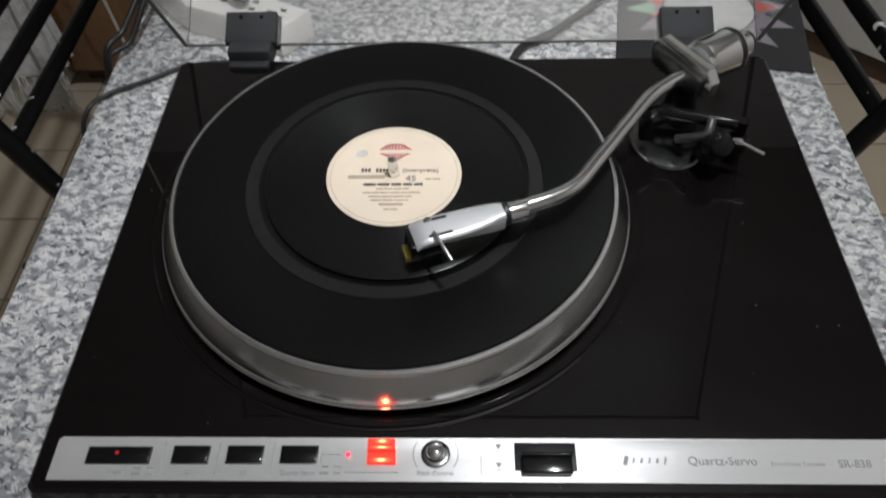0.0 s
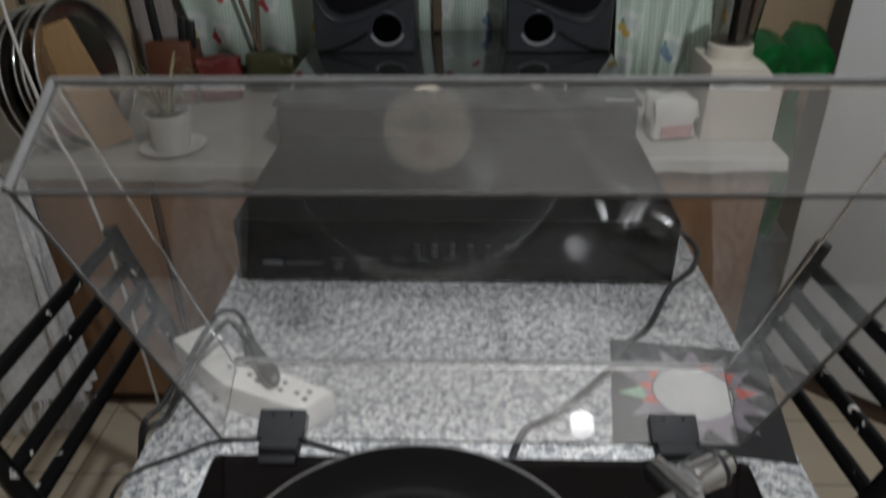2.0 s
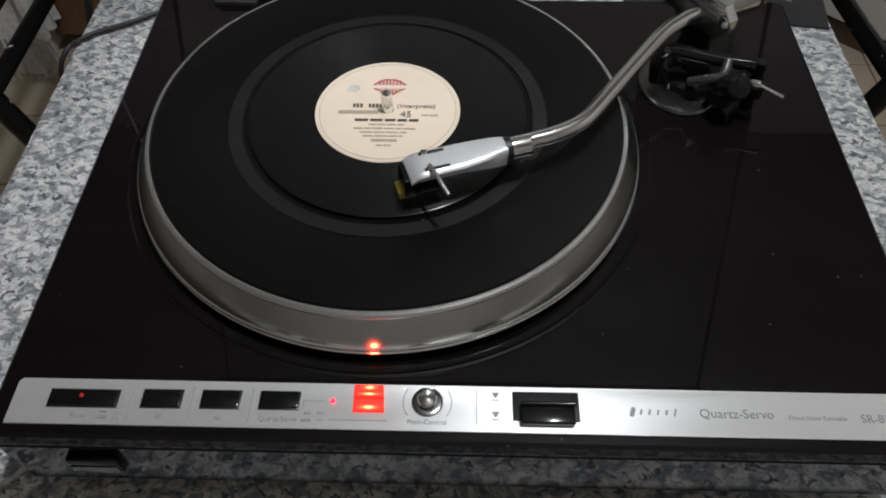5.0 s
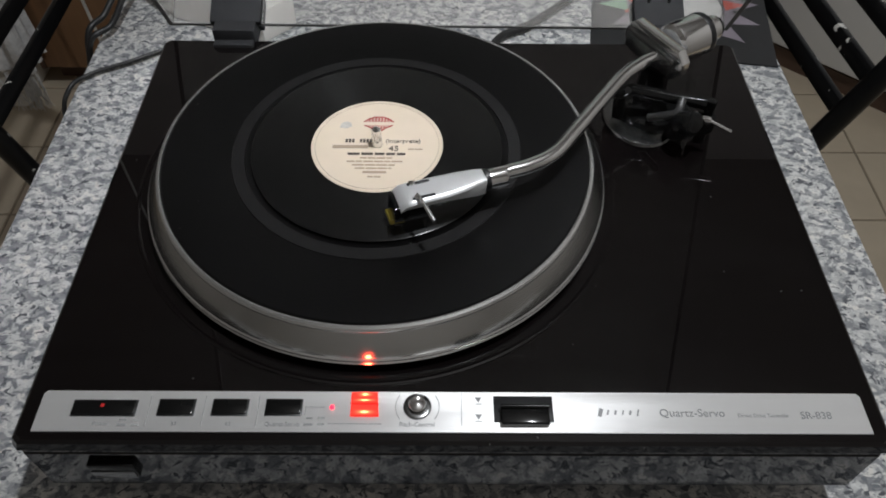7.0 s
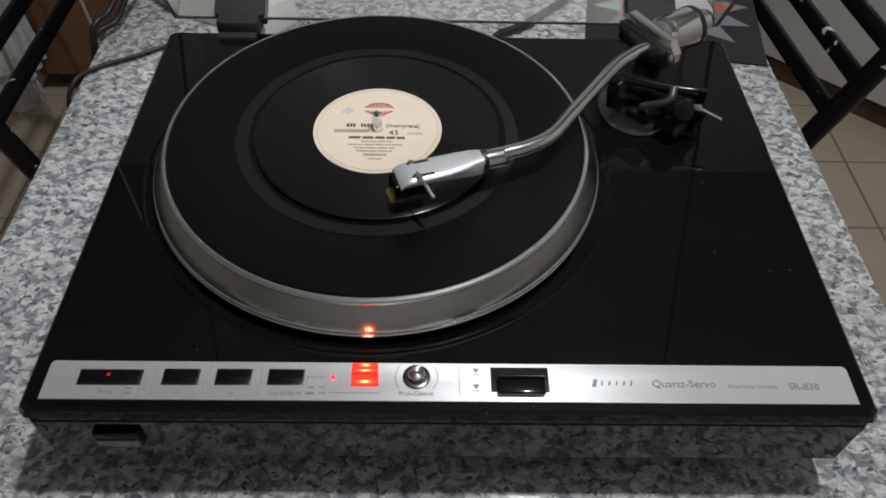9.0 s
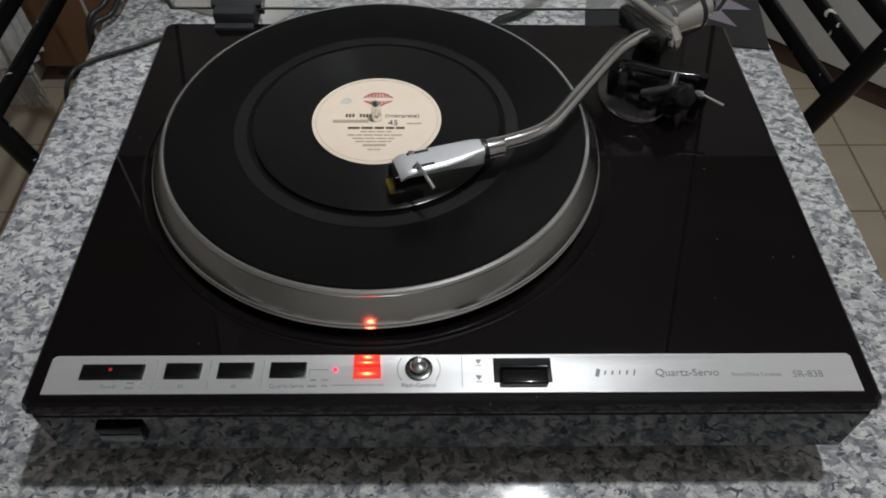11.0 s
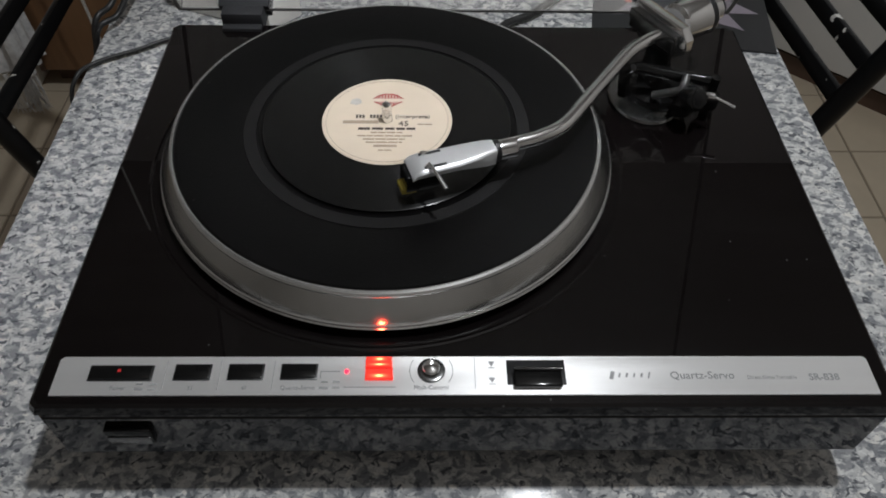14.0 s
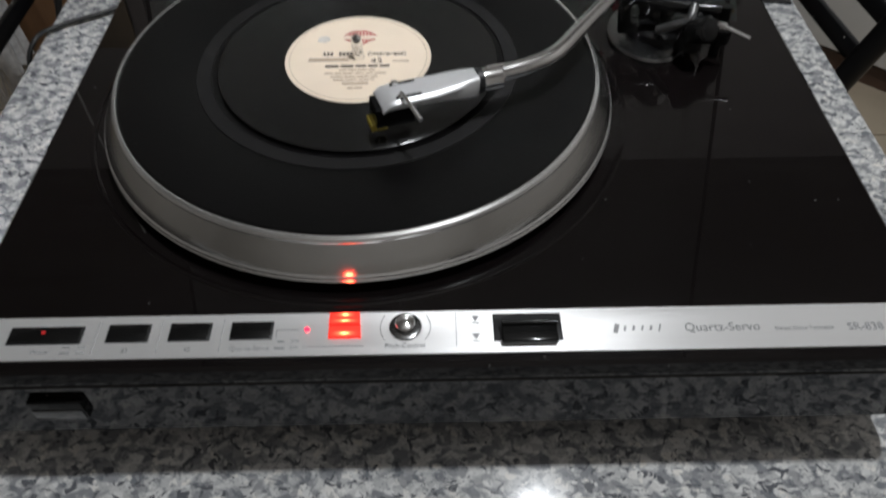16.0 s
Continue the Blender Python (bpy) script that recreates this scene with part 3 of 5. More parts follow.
def plinth():
    bm = bmesh.new()
    levels = [(-0.2485, 0.2485, -0.0315, 0.343, -0.0065), (-0.247, 0.247, -0.030, 0.342, -0.0015), (-0.245, 0.245, -0.028, 0.340, 0.0)]
    lower = [(-0.2470, 0.2470, -0.0298, 0.3415, -0.0100), (-0.2470, 0.2470, -0.0300, 0.3415, -0.0118), (-0.2472, 0.2472, -0.0308, 0.3415, -0.0130), (-0.2472, 0.2472, -0.0308, 0.3415, -0.0560), (-0.2460, 0.2460, -0.0296, 0.3400, -0.0572)]
    rings = []
    for x0, x1, y0, y1, z in lower[::-1] + levels:
        c = 0.004
        loop = [(x0 + c, y0), (x1 - c, y0), (x1, y0 + c), (x1, y1 - c), (x1 - c, y1), (x0 + c, y1), (x0, y1 - c), (x0, y0 + c)]
        rings.append([bm.verts.new((x, y, z)) for x, y in loop])
    for a, b in zip(rings, rings[1:]):
        for k in range(8):
            bm.faces.new((a[k], a[(k + 1) % 8], b[(k + 1) % 8], b[k]))
    bm.faces.new(rings[0][::-1])
    bm.faces.new(rings[-1])
    bmesh.ops.recalc_face_normals(bm, faces=bm.faces[:])
    return bm


PLINTH = part("plinth", plinth(), PIANO, tt, "glossy black lacquered plinth")
for x in (-0.19, 0.19):
    for y in (0.035, 0.28):
        part("foot", lathe([(0, -0.0572), (0.027, -0.0572), (0.030, -0.061), (0.028, -0.078), (0.026, TABLE), (0, TABLE)], 32, pose(x, y, 0)), RUBBER, tt)
badge = part("badge", box(-0.2110, -0.1840, -0.0345, -0.0300, -0.0375, -0.0215, 0.001), BLACK_GLOSS, tt, "small badge under the front lip")
part("badge_plate", box(-0.2100, -0.1850, -0.0352, -0.0343, -0.0365, -0.0280, 0.0003), GUNMETAL, badge, "dull metal badge plate")

# platter
pm = pose(CX, CY, 0)
part("platter_well", lathe([(0.1725, 0.0), (0.1720, 0.0007), (0.1705, 0.0009), (0.1690, 0.0003)], 128, pm), PIANO, tt, "low glossy ring round the platter")
platter = part("platter", lathe([(0.0, 0.0025), (0.1500, 0.0025), (0.1560, 0.0065), (0.1600, 0.0070), (0.1606, 0.0105), (0.1596, 0.0130), (0.1573, 0.0172), (0.1514, 0.0262), (0.1490, 0.0265), (0.1485, 0.022), (0.0, 0.022)], 160, pm), RIM, tt, "grey metal platter rim")
part("lower_rim", lathe([(0.1595, 0.0068), (0.1614, 0.0068), (0.1620, 0.0075), (0.1614, 0.0084), (0.1609, 0.0086), (0.1614, 0.0092), (0.1613, 0.0100), (0.1604, 0.0110)], 160, pm), RIM_BRIGHT, platter, "polished lower edge")
part("upper_rim", lathe([(0.1519, 0.0246), (0.1517, 0.0266), (0.1508, 0.0281), (0.1494, 0.0288), (0.1484, 0.0287), (0.1478, 0.0264)], 160, pm), RIM_BRIGHT, platter, "polished upper edge")
part("mat", lathe([(0.1480, 0.0235), (0.1480, 0.0284), (0.1470, 0.0292), (0.101, 0.0288), (0.0995, 0.0283), (0.0, 0.0283)], 128, pm), RUBBER, platter, "black rubber mat")
part("mat_ring", lathe([(0.1008, 0.0284), (0.1004, 0.0293), (0.0918, 0.0293), (0.0914, 0.0284)], 96, pm), RUBBER_RING, platter, "slightly lighter raised ring")
part("spindle", lathe([(0.0036, 0.028), (0.0036, 0.0425), (0.0030, 0.0452), (0.0016, 0.0466), (0.0, 0.0470)], 20, pm), CHROME, platter, "metal spindle")

# control panel
panel_bm = prism([(-0.2365, -0.0002), (-0.2345, 0.0018), (0.2345, 0.0018), (0.2365, -0.0002), (0.2365, -0.0235), (-0.2365, -0.0235)], 0.0, 0.0014, 0.0003)
brush = panel_bm.loops.layers.uv.new("brush")
for face in panel_bm.faces:
    for loop in face.loops:
        loop[brush].uv = (loop.vert.co.y + 0.5, loop.vert.co.x + 0.5)
panel = part("control_panel", panel_bm, ALU, tt, "brushed silver control strip")


def button(x0, x1, y0, y1, label):
    b = part("button", box(x0 + 0.0008, x1 - 0.0008, y0 + 0.0008, y1 - 0.0008, 0.0008, 0.0030, 0.0006), BLACK_GLOSS, panel, label)
    part("bezel", box(x0, x1, y0, y1, 0.0, 0.0018, 0.0002), BLACK, panel)
    return b


button(-0.2175, -0.1808, -0.0145, -0.0042, "wide black power button")
part("power_light", box(-0.2010, -0.1990, -0.0094, -0.0074, 0.0028, 0.0032), RED_DIM, panel, "dim red light")
button(-0.1690, -0.1478, -0.0142, -0.0035, "black speed button")
button(-0.1383, -0.1175, -0.0140, -0.0033, "black speed button")
button(-0.1080, -0.0868, -0.0138, -0.0032, "black servo button")
part("led", lathe([(0.0014, 0.0012), (0.0013, 0.0020), (0.0007, 0.0025), (0, 0.0026)], 16, pose(-0.0700, -0.0083, 0)), RED_LED, panel, "red light")
knob = part("pitch_knob", lathe([(0.0, 0.001), (0.0080, 0.001), (0.0082, 0.0016), (0.0078, 0.0025), (0.0066, 0.0029), (0.0050, 0.0028)], 48, pose(-0.0212, -0.0078, 0)), GUNMETAL, panel, "dark metal pitch knob skirt")
cap_profile = [(0.0052, 0.0024), (0.0050, 0.0053), (0.0046, 0.0060), (0.0039, 0.0063), (0.0037, 0.0061), (0.0028, 0.0064), (0.0026, 0.0062), (0.0016, 0.0065), (0.0014, 0.0063), (0.0, 0.0066)]
part("knob_cap", lathe(cap_profile, 48, pose(-0.0212, -0.0078, 0)), CHROME, knob, "turned chrome knob")
part("knob_pointer", box(0.0044, 0.0072, -0.0009, 0.0009, 0.0026, 0.0042, 0.0004, 2, pose(-0.0212, -0.0078, 0, 0, 0, 38)), BLACK_GLOSS, knob, "small black pointer")
for side in (-1, 1):
    arc = [(-0.0212 + side * 0.0125 * math.cos(a), -0.0078 + 0.0125 * math.sin(a), 0.0015) for a in [radians(d) for d in range(-38, 39, 8)]]
    part("knob_mark", tube(arc, 0.00022, 4), GREY_INK_LIGHT, panel)
# cueing lever in its well
part("lever_well", box(0.0225, 0.0565, -0.0172, -0.0010, 0.0, 0.0019, 0.0003), BLACK, panel)
lever = part("cue_lever", box(0.0262, 0.0538, -0.0200, -0.0082, 0.0020, 0.0060, 0.0012, 3), BLACK_GLOSS, panel, "black cueing lever")
part("lever_ridge", tube([(0.0262, -0.0098, 0.0066), (0.0538, -0.0098, 0.0066)], 0.0013, 10), BLACK_GLOSS, lever)
# printed marks
for row in ((-0.174, -0.011, 0.0003, 0.019), (-0.1428, -0.011, 0.0003, 0.019), (-0.112, -0.011, 0.0003, 0.019), (0.004, -0.0095, 0.0003, 0.020), (-0.0565, -0.0185, 0.030, 0.0003), (-0.0795, -0.0083, 0.011, 0.0003), (-0.085, -0.0105, 0.0003, 0.005),
            (-0.187, -0.0165, 0.004, 0.0009), (-0.0822, -0.0152, 0.0036, 0.0009), (-0.187, -0.0196, 0.005, 0.0014), (-0.0826, -0.0190, 0.005, 0.0014)):
    part("printed_line", bars([row], 0.0014), GREY_INK, panel, "", 0)
for row in ((-0.1795, -0.0165, 0.004, 0.0013), (-0.1795, -0.0196, 0.004, 0.0013), (-0.0755, -0.0150, 0.004, 0.0013), (-0.0755, -0.0188, 0.004, 0.0013), ):
    part("print_bar", bars([row], 0.0014), GREY_INK_LIGHT, panel, "", 0)
for x, text, size in ((-0.199, "Power", 0.0034), (-0.158, "33", 0.0032), (-0.1275, "45", 0.0032), (-0.0972, "Quartz-Servo", 0.0036), (-0.0212, "Pitch-Control", 0.0036)):
    part("print", lettering(text, size, pose(x, -0.0189, 0.0015)), GREY_INK, panel, "", 0)
part("print", lettering("Quartz-Servo", 0.0068, pose(0.136, -0.0113, 0.0015)), GREY_INK, panel, "", 0)
part("print", lettering("Direct Drive Turntable", 0.0031, pose(0.1765, -0.0126, 0.0015)), GREY_INK_LIGHT, panel, "", 0)
part("print", lettering("SR-838", 0.0062, pose(0.207, -0.0125, 0.0015)), GREY_INK, panel, "", 0)
emblem = bmesh.new()
for k, (w, h) in enumerate(((0.0022, 0.0052), (0.0010, 0.0030), (0.0011, 0.0028), (0.0009, 0.0028), (0.0011, 0.0028), (0.0008, 0.0042))):
    join(emblem, box(-w / 2, w / 2, -h / 2, h / 2, 0, 0.0002), pose(0.0835 + 0.0043 * k, -0.0110, 0.0014, 0, 0, -18))
part("emblem", emblem, GREY_INK, panel, "maker's emblem as slanted strokes", 0)
tri = bmesh.new()
for y in (-0.0035, -0.0142):
    join(tri, prism([(0.0119, y + 0.0017), (0.0157, y + 0.0017), (0.0138, y - 0.0016)], 0.0014, 0.0016))
for y in (-0.0062, -0.0169):
    join(tri, box(0.0119, 0.0157, y, y + 0.0004, 0.0014, 0.0016))
part("arrow_marks", tri, GREY_INK, panel, "", 0)
# strobe window
strobe = part("strobe_light", prism([(-0.0592, -0.0066), (-0.0436, -0.0066), (-0.0442, 0.0006), (-0.0592, 0.0006)], 0.001, 0.0036, 0.0006), RED_LIT, tt, "glowing red strobe window")
part("lower_lens", prism([(-0.0592, -0.0142), (-0.0430, -0.0142), (-0.0436, -0.0072), (-0.0592, -0.0072)], 0.001, 0.0028, 0.0006), RED_LIT, strobe, "red lower lens")
part("lens_step", box(-0.0592, -0.0434, -0.0072, -0.0066, 0.0012, 0.0022), BOTTLE_RED, strobe)

# ---------------------------------------------------------------- tonearm
PIV = Vector((0.158, 0.262, 0.052))
arm = part("tonearm", tube(smooth_path([(0.021, 0.1255, 0.051), (0.034, 0.1315, 0.0515), (0.050, 0.1375, 0.052), (0.066, 0.1480, 0.0525), (0.083, 0.1710, 0.053), (0.106, 0.2040, 0.053), (0.124, 0.2290, 0.053), (0.140, 0.2440, 0.053), (0.152, 0.2520, 0.053)], 8), 0.0050, 20), CHROME, tt, "chromed S-shaped arm tube")
d = Vector((0.062, 0.022, 0)).normalized()
ang = math.degrees(math.atan2(d.y, d.x))
hm = pose(0.020, 0.1250, 0.051, 0, 3, ang)       # local x runs back from the headshell to the arm
part("collar", lathe([(0, 0), (0.0066, 0.0), (0.0068, 0.0015), (0.0068, 0.011), (0.0058, 0.0125), (0, 0.0125)], 32, hm @ pose(0.002, 0, 0, 0, 90, 0)), CHROME, arm, "chrome locking collar")
part("collar_gap", lathe([(0, 0), (0.0071, 0.0), (0.0071, 0.003), (0, 0.003)], 32, hm @ pose(-0.0015, 0, 0, 0, 90, 0)), BLACK, arm)
part("locking_pin", tube([hm @ Vector((0.004, 0.0, 0.0078)), hm @ Vector((0.0145, 0.0, 0.0078))], 0.0012, 10), CHROME, arm)


def headshell():
    """The flat tapering shell, wide at the front and round at the back."""
    bm = bmesh.new()
    rings = []
    for x, half, top, low in ((-0.0015, 0.0062, 0.0058, -0.0058), (-0.008, 0.0075, 0.0058, -0.005), (-0.016, 0.0088, 0.0050, -0.003), (-0.028, 0.0098, 0.0040, -0.001), (-0.050, 0.0100, 0.0034, -0.001), (-0.0555, 0.0100, 0.0026, -0.0012), (-0.059, 0.0098, -0.0005, -0.003)):
        e = 0.35 * half
        loop = [(-half, low), (half, low), (half, top - 0.0018), (half - e * 0.5, top - 0.0003), (half - e, top), (-half + e, top), (-half + e * 0.5, top - 0.0003), (-half, top - 0.0018)]
        rings.append([bm.verts.new((x, y, z)) for y, z in loop])
    for a, b in zip(rings, rings[1:]):
        for k in range(8):
            bm.faces.new((a[k], a[(k + 1) % 8], b[(k + 1) % 8], b[k]))
    bm.faces.new(rings[0])
    bm.faces.new(rings[-1][::-1])
    bmesh.ops.recalc_face_normals(bm, faces=bm.faces[:])
    bm.transform(hm)
    return bm


shell = part("headshell", headshell(), SILVER, arm, "satin silver headshell", 40)
for y in (-0.0062, 0.0062):
    slot = part("screw_slot", prism([(-0.0505, y - 0.0010), (-0.036, y - 0.0010), (-0.036, y + 0.0010), (-0.0505, y + 0.0010)], 0.0032, 0.0041, 0.0002, 2, hm), BLACK, arm)
    part("screw", lathe([(0.0021, 0.0036), (0.0021, 0.0048), (0.0012, 0.0054), (0, 0.0054)], 16, hm @ pose(-0.0475, y, 0)), CHROME, arm)
part("finger_lift", tube(smooth_path([hm @ Vector(q) for q in ((-0.0475, -0.0050, 0.0058), (-0.0470, -0.0085, 0.0062), (-0.0455, -0.0160, 0.0044), (-0.0432, -0.0255, 0.0016))], 5), [0.0009] * 5 + [0.0011] * 5 + [0.0014] * 6, 10), CHROME, arm, "chrome finger lift")
part("cartridge", prism([(-0.062, -0.0072), (-0.040, -0.0072), (-0.040, 0.0072), (-0.062, 0.0072)], -0.0145, -0.0015, 0.001, 2, hm), BLACK_GLOSS, arm, "black pickup cartridge")
part("stylus_guard", prism([(-0.0645, -0.0052), (-0.055, -0.0052), (-0.055, 0.0052), (-0.0645, 0.0052)], -0.0175, -0.0125, 0.0008, 2, hm), CART_YELLOW, arm, "olive yellow stylus holder")
part("stylus", tube([hm @ Vector((-0.060, 0, -0.017)), hm @ Vector((-0.0625, 0, -0.0222))], 0.0006, 8), CHROME, arm)

# bearing, base, rest and counterweight
bd = Vector((0.055, 0.034, 0)).normalized()
ba = math.degrees(math.atan2(bd.y, bd.x))
bmx = pose(PIV.x, PIV.y, PIV.z, 0, 0, ba)
base = part("arm_base", lathe([(0, 0.0), (0.0325, 0.0), (0.0325, 0.0022), (0.0312, 0.0036), (0.028, 0.0042), (0, 0.0042)], 56, pose(0.1485, 0.2440, 0) @ Matrix.Diagonal((0.87, 1.12, 1, 1))), GUNMETAL, tt, "dark silver arm base plate")
part("base_well", lathe([(0, 0.0042), (0.0235, 0.0042), (0.0230, 0.0095), (0.020, 0.0115), (0, 0.0115)], 48, pose(0.156, 0.247, 0)), BLACK_GLOSS, base)
part("pillar", lathe([(0, 0.009), (0.014, 0.010), (0.012, 0.016), (0.0105, 0.030), (0.012, 0.036), (0, 0.036)], 32, pose(PIV.x, PIV.y, 0)), BLACK_GLOSS, base)
housing = part("bearing_housing", box(-0.0060, 0.0085, -0.0180, 0.0200, -0.0095, 0.0070, 0.003, 3, bmx), STEEL_GREY, tt, "grey metal bearing block")
part("housing_face", box(-0.0130, -0.0080, -0.0215, 0.0270, -0.0085, 0.0075, 0.002, 3, bmx), GUNMETAL, housing, "dark metal front plate")
part("housing_rim", prism([(-0.0275, -0.0045), (-0.0205, -0.0120), (0.0255, -0.0120), (0.0325, -0.0045), (0.0325, 0.0050), (0.0255, 0.0125), (-0.0205, 0.0125), (-0.0275, 0.0050)], -0.0078, 0.0008, 0.0007, 2, bmx @ Matrix(((0, 0, 1, 0), (1, 0, 0, 0), (0, 1, 0, 0), (0, 0, 0, 1)))), CHROME, housing, "chrome eight-sided bearing frame")
part("bearing_screw", lathe([(0.0042, 0), (0.0042, 0.003), (0.002, 0.004), (0, 0.004)], 20, bmx @ pose(0, -0.020, -0.002, 90, 0, 0)), CHROME, housing)
weight = part("counterweight", lathe([(0, -0.002), (0.0125, -0.002), (0.0155, 0.000), (0.0160, 0.002), (0.0160, 0.030), (0.0145, 0.032), (0.0105, 0.0325), (0.0100, 0.042), (0, 0.042)], 48, bmx @ pose(0.010, 0, 0, 0, 90, 0)), CHROME, tt, "chrome counterweight")
part("weight_ring", lathe([(0.0160, 0.0245), (0.0163, 0.0255), (0.0163, 0.0285), (0.0160, 0.0295)], 48, bmx @ pose(0.010, 0, 0, 0, 90, 0)), BLACK, weight)
part("weight_cap", lathe([(0.0, 0.046), (0.0080, 0.046), (0.0092, 0.044), (0.0092, 0.040), (0, 0.040)], 32, bmx @ pose(0.010, 0, 0, 0, 90, 0)), BLACK_GLOSS, weight)
rest = part("arm_rest", tube(smooth_path([(0.128, 0.232, 0.012), (0.1265, 0.2335, 0.030), (0.132, 0.2365, 0.034), (0.146, 0.236, 0.032), (0.170, 0.231, 0.030), (0.190, 0.2265, 0.030)], 6), 0.0046, 12), BLACK_GLOSS, tt, "black curved lift bar and arm rest")
part("rest_cup", tube(smooth_path([(0.126, 0.243, 0.040), (0.1235, 0.2365, 0.034), (0.126, 0.230, 0.036), (0.129, 0.226, 0.042)], 5), 0.0028, 10), BLACK_GLOSS, rest)
part("rest_end", lathe([(0, 0), (0.0052, 0), (0.0052, 0.008), (0, 0.009)], 20, pose(0.186, 0.227, 0.0300, 0, 90, -10)), BLACK_GLOSS, rest)
skate = part("anti_skate", lathe([(0, 0), (0.0092, 0), (0.0092, 0.011), (0.008, 0.0125), (0, 0.016)], 36, pose(0.171, 0.213, 0.024, 60, 0, 25)), BLACK_GLOSS, tt, "black anti-skating dial")
part("dial_face", lathe([(0, 0.0125), (0.0065, 0.0125), (0.0065, 0.0137), (0.003, 0.014), (0, 0.014)], 30, pose(0.171, 0.213, 0.024, 60, 0, 25)), BLACK_GLOSS, skate)
part("skate_stem", lathe([(0, 0.008), (0.009, 0.008), (0.007, 0.03), (0, 0.03)], 24, pose(0.171, 0.218, 0)), BLACK_GLOSS, skate)
part("lever_rod", tube([(0.178, 0.2135, 0.030), (0.190, 0.2075, 0.0285), (0.2035, 0.2005, 0.0250)], [0.0012, 0.0012, 0.0014], 10), CHROME, skate, "thin chrome rod")
part("rod_nut", lathe([(0, -0.003), (0.003, -0.003), (0.0034, 0), (0.003, 0.003), (0, 0.003)], 16, pose(0.1865, 0.2085, 0.0290, 0, 80, -28)), CHROME, skate)
part("lift_knob", lathe([(0, 0.0), (0.0075, 0.0), (0.0075, 0.010), (0.006, 0.012), (0, 0.012)], 28, pose(0.192, 0.222, 0.010)), BLACK_GLOSS, skate)
part("lift_stem", tube([(0.192, 0.222, 0.0), (0.192, 0.222, 0.036)], 0.0035, 12), BLACK_GLOSS, skate)
part("link", tube(smooth_path([(0.150, 0.226, 0.016), (0.158, 0.219, 0.024), (0.166, 0.216, 0.030), (0.170, 0.224, 0.036)], 5), 0.0030, 10), STEEL_DARK, skate, "bent dark metal link")

# ---------------------------------------------------------------- dust cover
LID_P, LID_Q = Vector((0, 0.357, 0.004)), Vector((0, 0.1765, 0.3495))     # the rim, from the hinge to the far end
u = (LID_Q - LID_P)
LID_L = u.length
u.normalize()
w = Vector((0, u.z, -u.y))                                         # from the rim to the top plate
LID_M = Matrix(((-1, 0, 0, 0), (0, u.y, w.y, LID_P.y), (0, u.z, w.z, LID_P.z), (0, 0, 0, 1)))   # local x across, y along the rim, z deep
LW, LD, LT = 0.2455, 0.0768, 0.0036
LB = 0.0836                                                        # the back wall stands a little past the top plate


def lid_box(*b):
    return box(*b, 0, 1, LID_M)


cover = part("dust_cover", lid_box(-LW, LW, LT + 0.0002, LID_L, LD - LT, LD), ACRYLIC, tt, "clear acrylic dust cover propped open", 0)
for name, b in (("side_wall", (-LW, -LW + LT, 0, LID_L)), ("side_wall", (LW - LT, LW, 0, LID_L)), ("back_wall", (-LW + LT, LW - LT, 0, LT)), ("front_wall", (-LW + LT, LW - LT, LID_L - LT, LID_L))):
    part(name, lid_box(*b, 0.0002, LB if name == "back_wall" else LD - LT - 0.0002), ACRYLIC_DUST_HAZE if name == "back_wall" else ACRYLIC, cover, "", 0)
for b in ((-LW, -LW + LT, 0, LID_L), (LW - LT, LW, 0, LID_L), (-LW + LT, LW - LT, 0, LT), (-LW + LT, LW - LT, LID_L - LT, LID_L)):
    part("rim_edge", lid_box(*b, -0.0006, 0.0), ACRYLIC_EDGE, cover, "pale frosted rim", 0)
for a, b in (((-LW, 0, LB), (LW, 0, LB)), ((-LW, LID_L, LD), (LW, LID_L, LD)), ((-LW, 0, LD), (-LW, LID_L, LD)), ((LW, 0, LD), (LW, LID_L, LD)), ((-LW, LID_L, 0), (-LW, LID_L, LD)), ((LW, LID_L, 0), (LW, LID_L, LD))):
    part("glued_edge", tube([LID_M @ Vector(a), LID_M @ Vector(b)], 0.0026, 8), ACRYLIC_EDGE, cover, "pale glued edge")
for ob in cover.children_recursive + [cover]:
    ob.visible_shadow = False
for xa, xb in ((-0.2078, -0.1640), (0.1610, 0.2048)):
    hinge = part("hinge", box(xa + 0.004, xb - 0.004, 0.338, 0.364, -0.006, 0.012, 0.0015), HINGE_BLACK, tt, "black hinge block")
    part("hinge_clamp", box(-xb, -xa, LT, 0.0100, -0.0020, 0.0265, 0.0012, 2, LID_M), HINGE_BLACK, hinge, "black clamp gripping the cover")
    part("hinge_lip", box(-xb - 0.0005, -xa + 0.0005, -0.008, -0.0005, -0.0010, 0.0255, 0.0012, 2, LID_M), HINGE_BLACK, hinge)
    part("hinge_foot", box(xa + 0.005, xb - 0.005, 0.330, 0.338, -0.004, 0.0030, 0.001), HINGE_BLACK, hinge)
    for sx in (0.3, 0.7):
        part("screw", lathe([(0, 0), (0.0016, 0), (0.0016, 0.0006), (0, 0.0006)], 12, LID_M @ pose(-xa - (xb - xa) * sx, 0.0100, 0.021, -90, 0, 0)), BLACK_GLOSS, hinge)

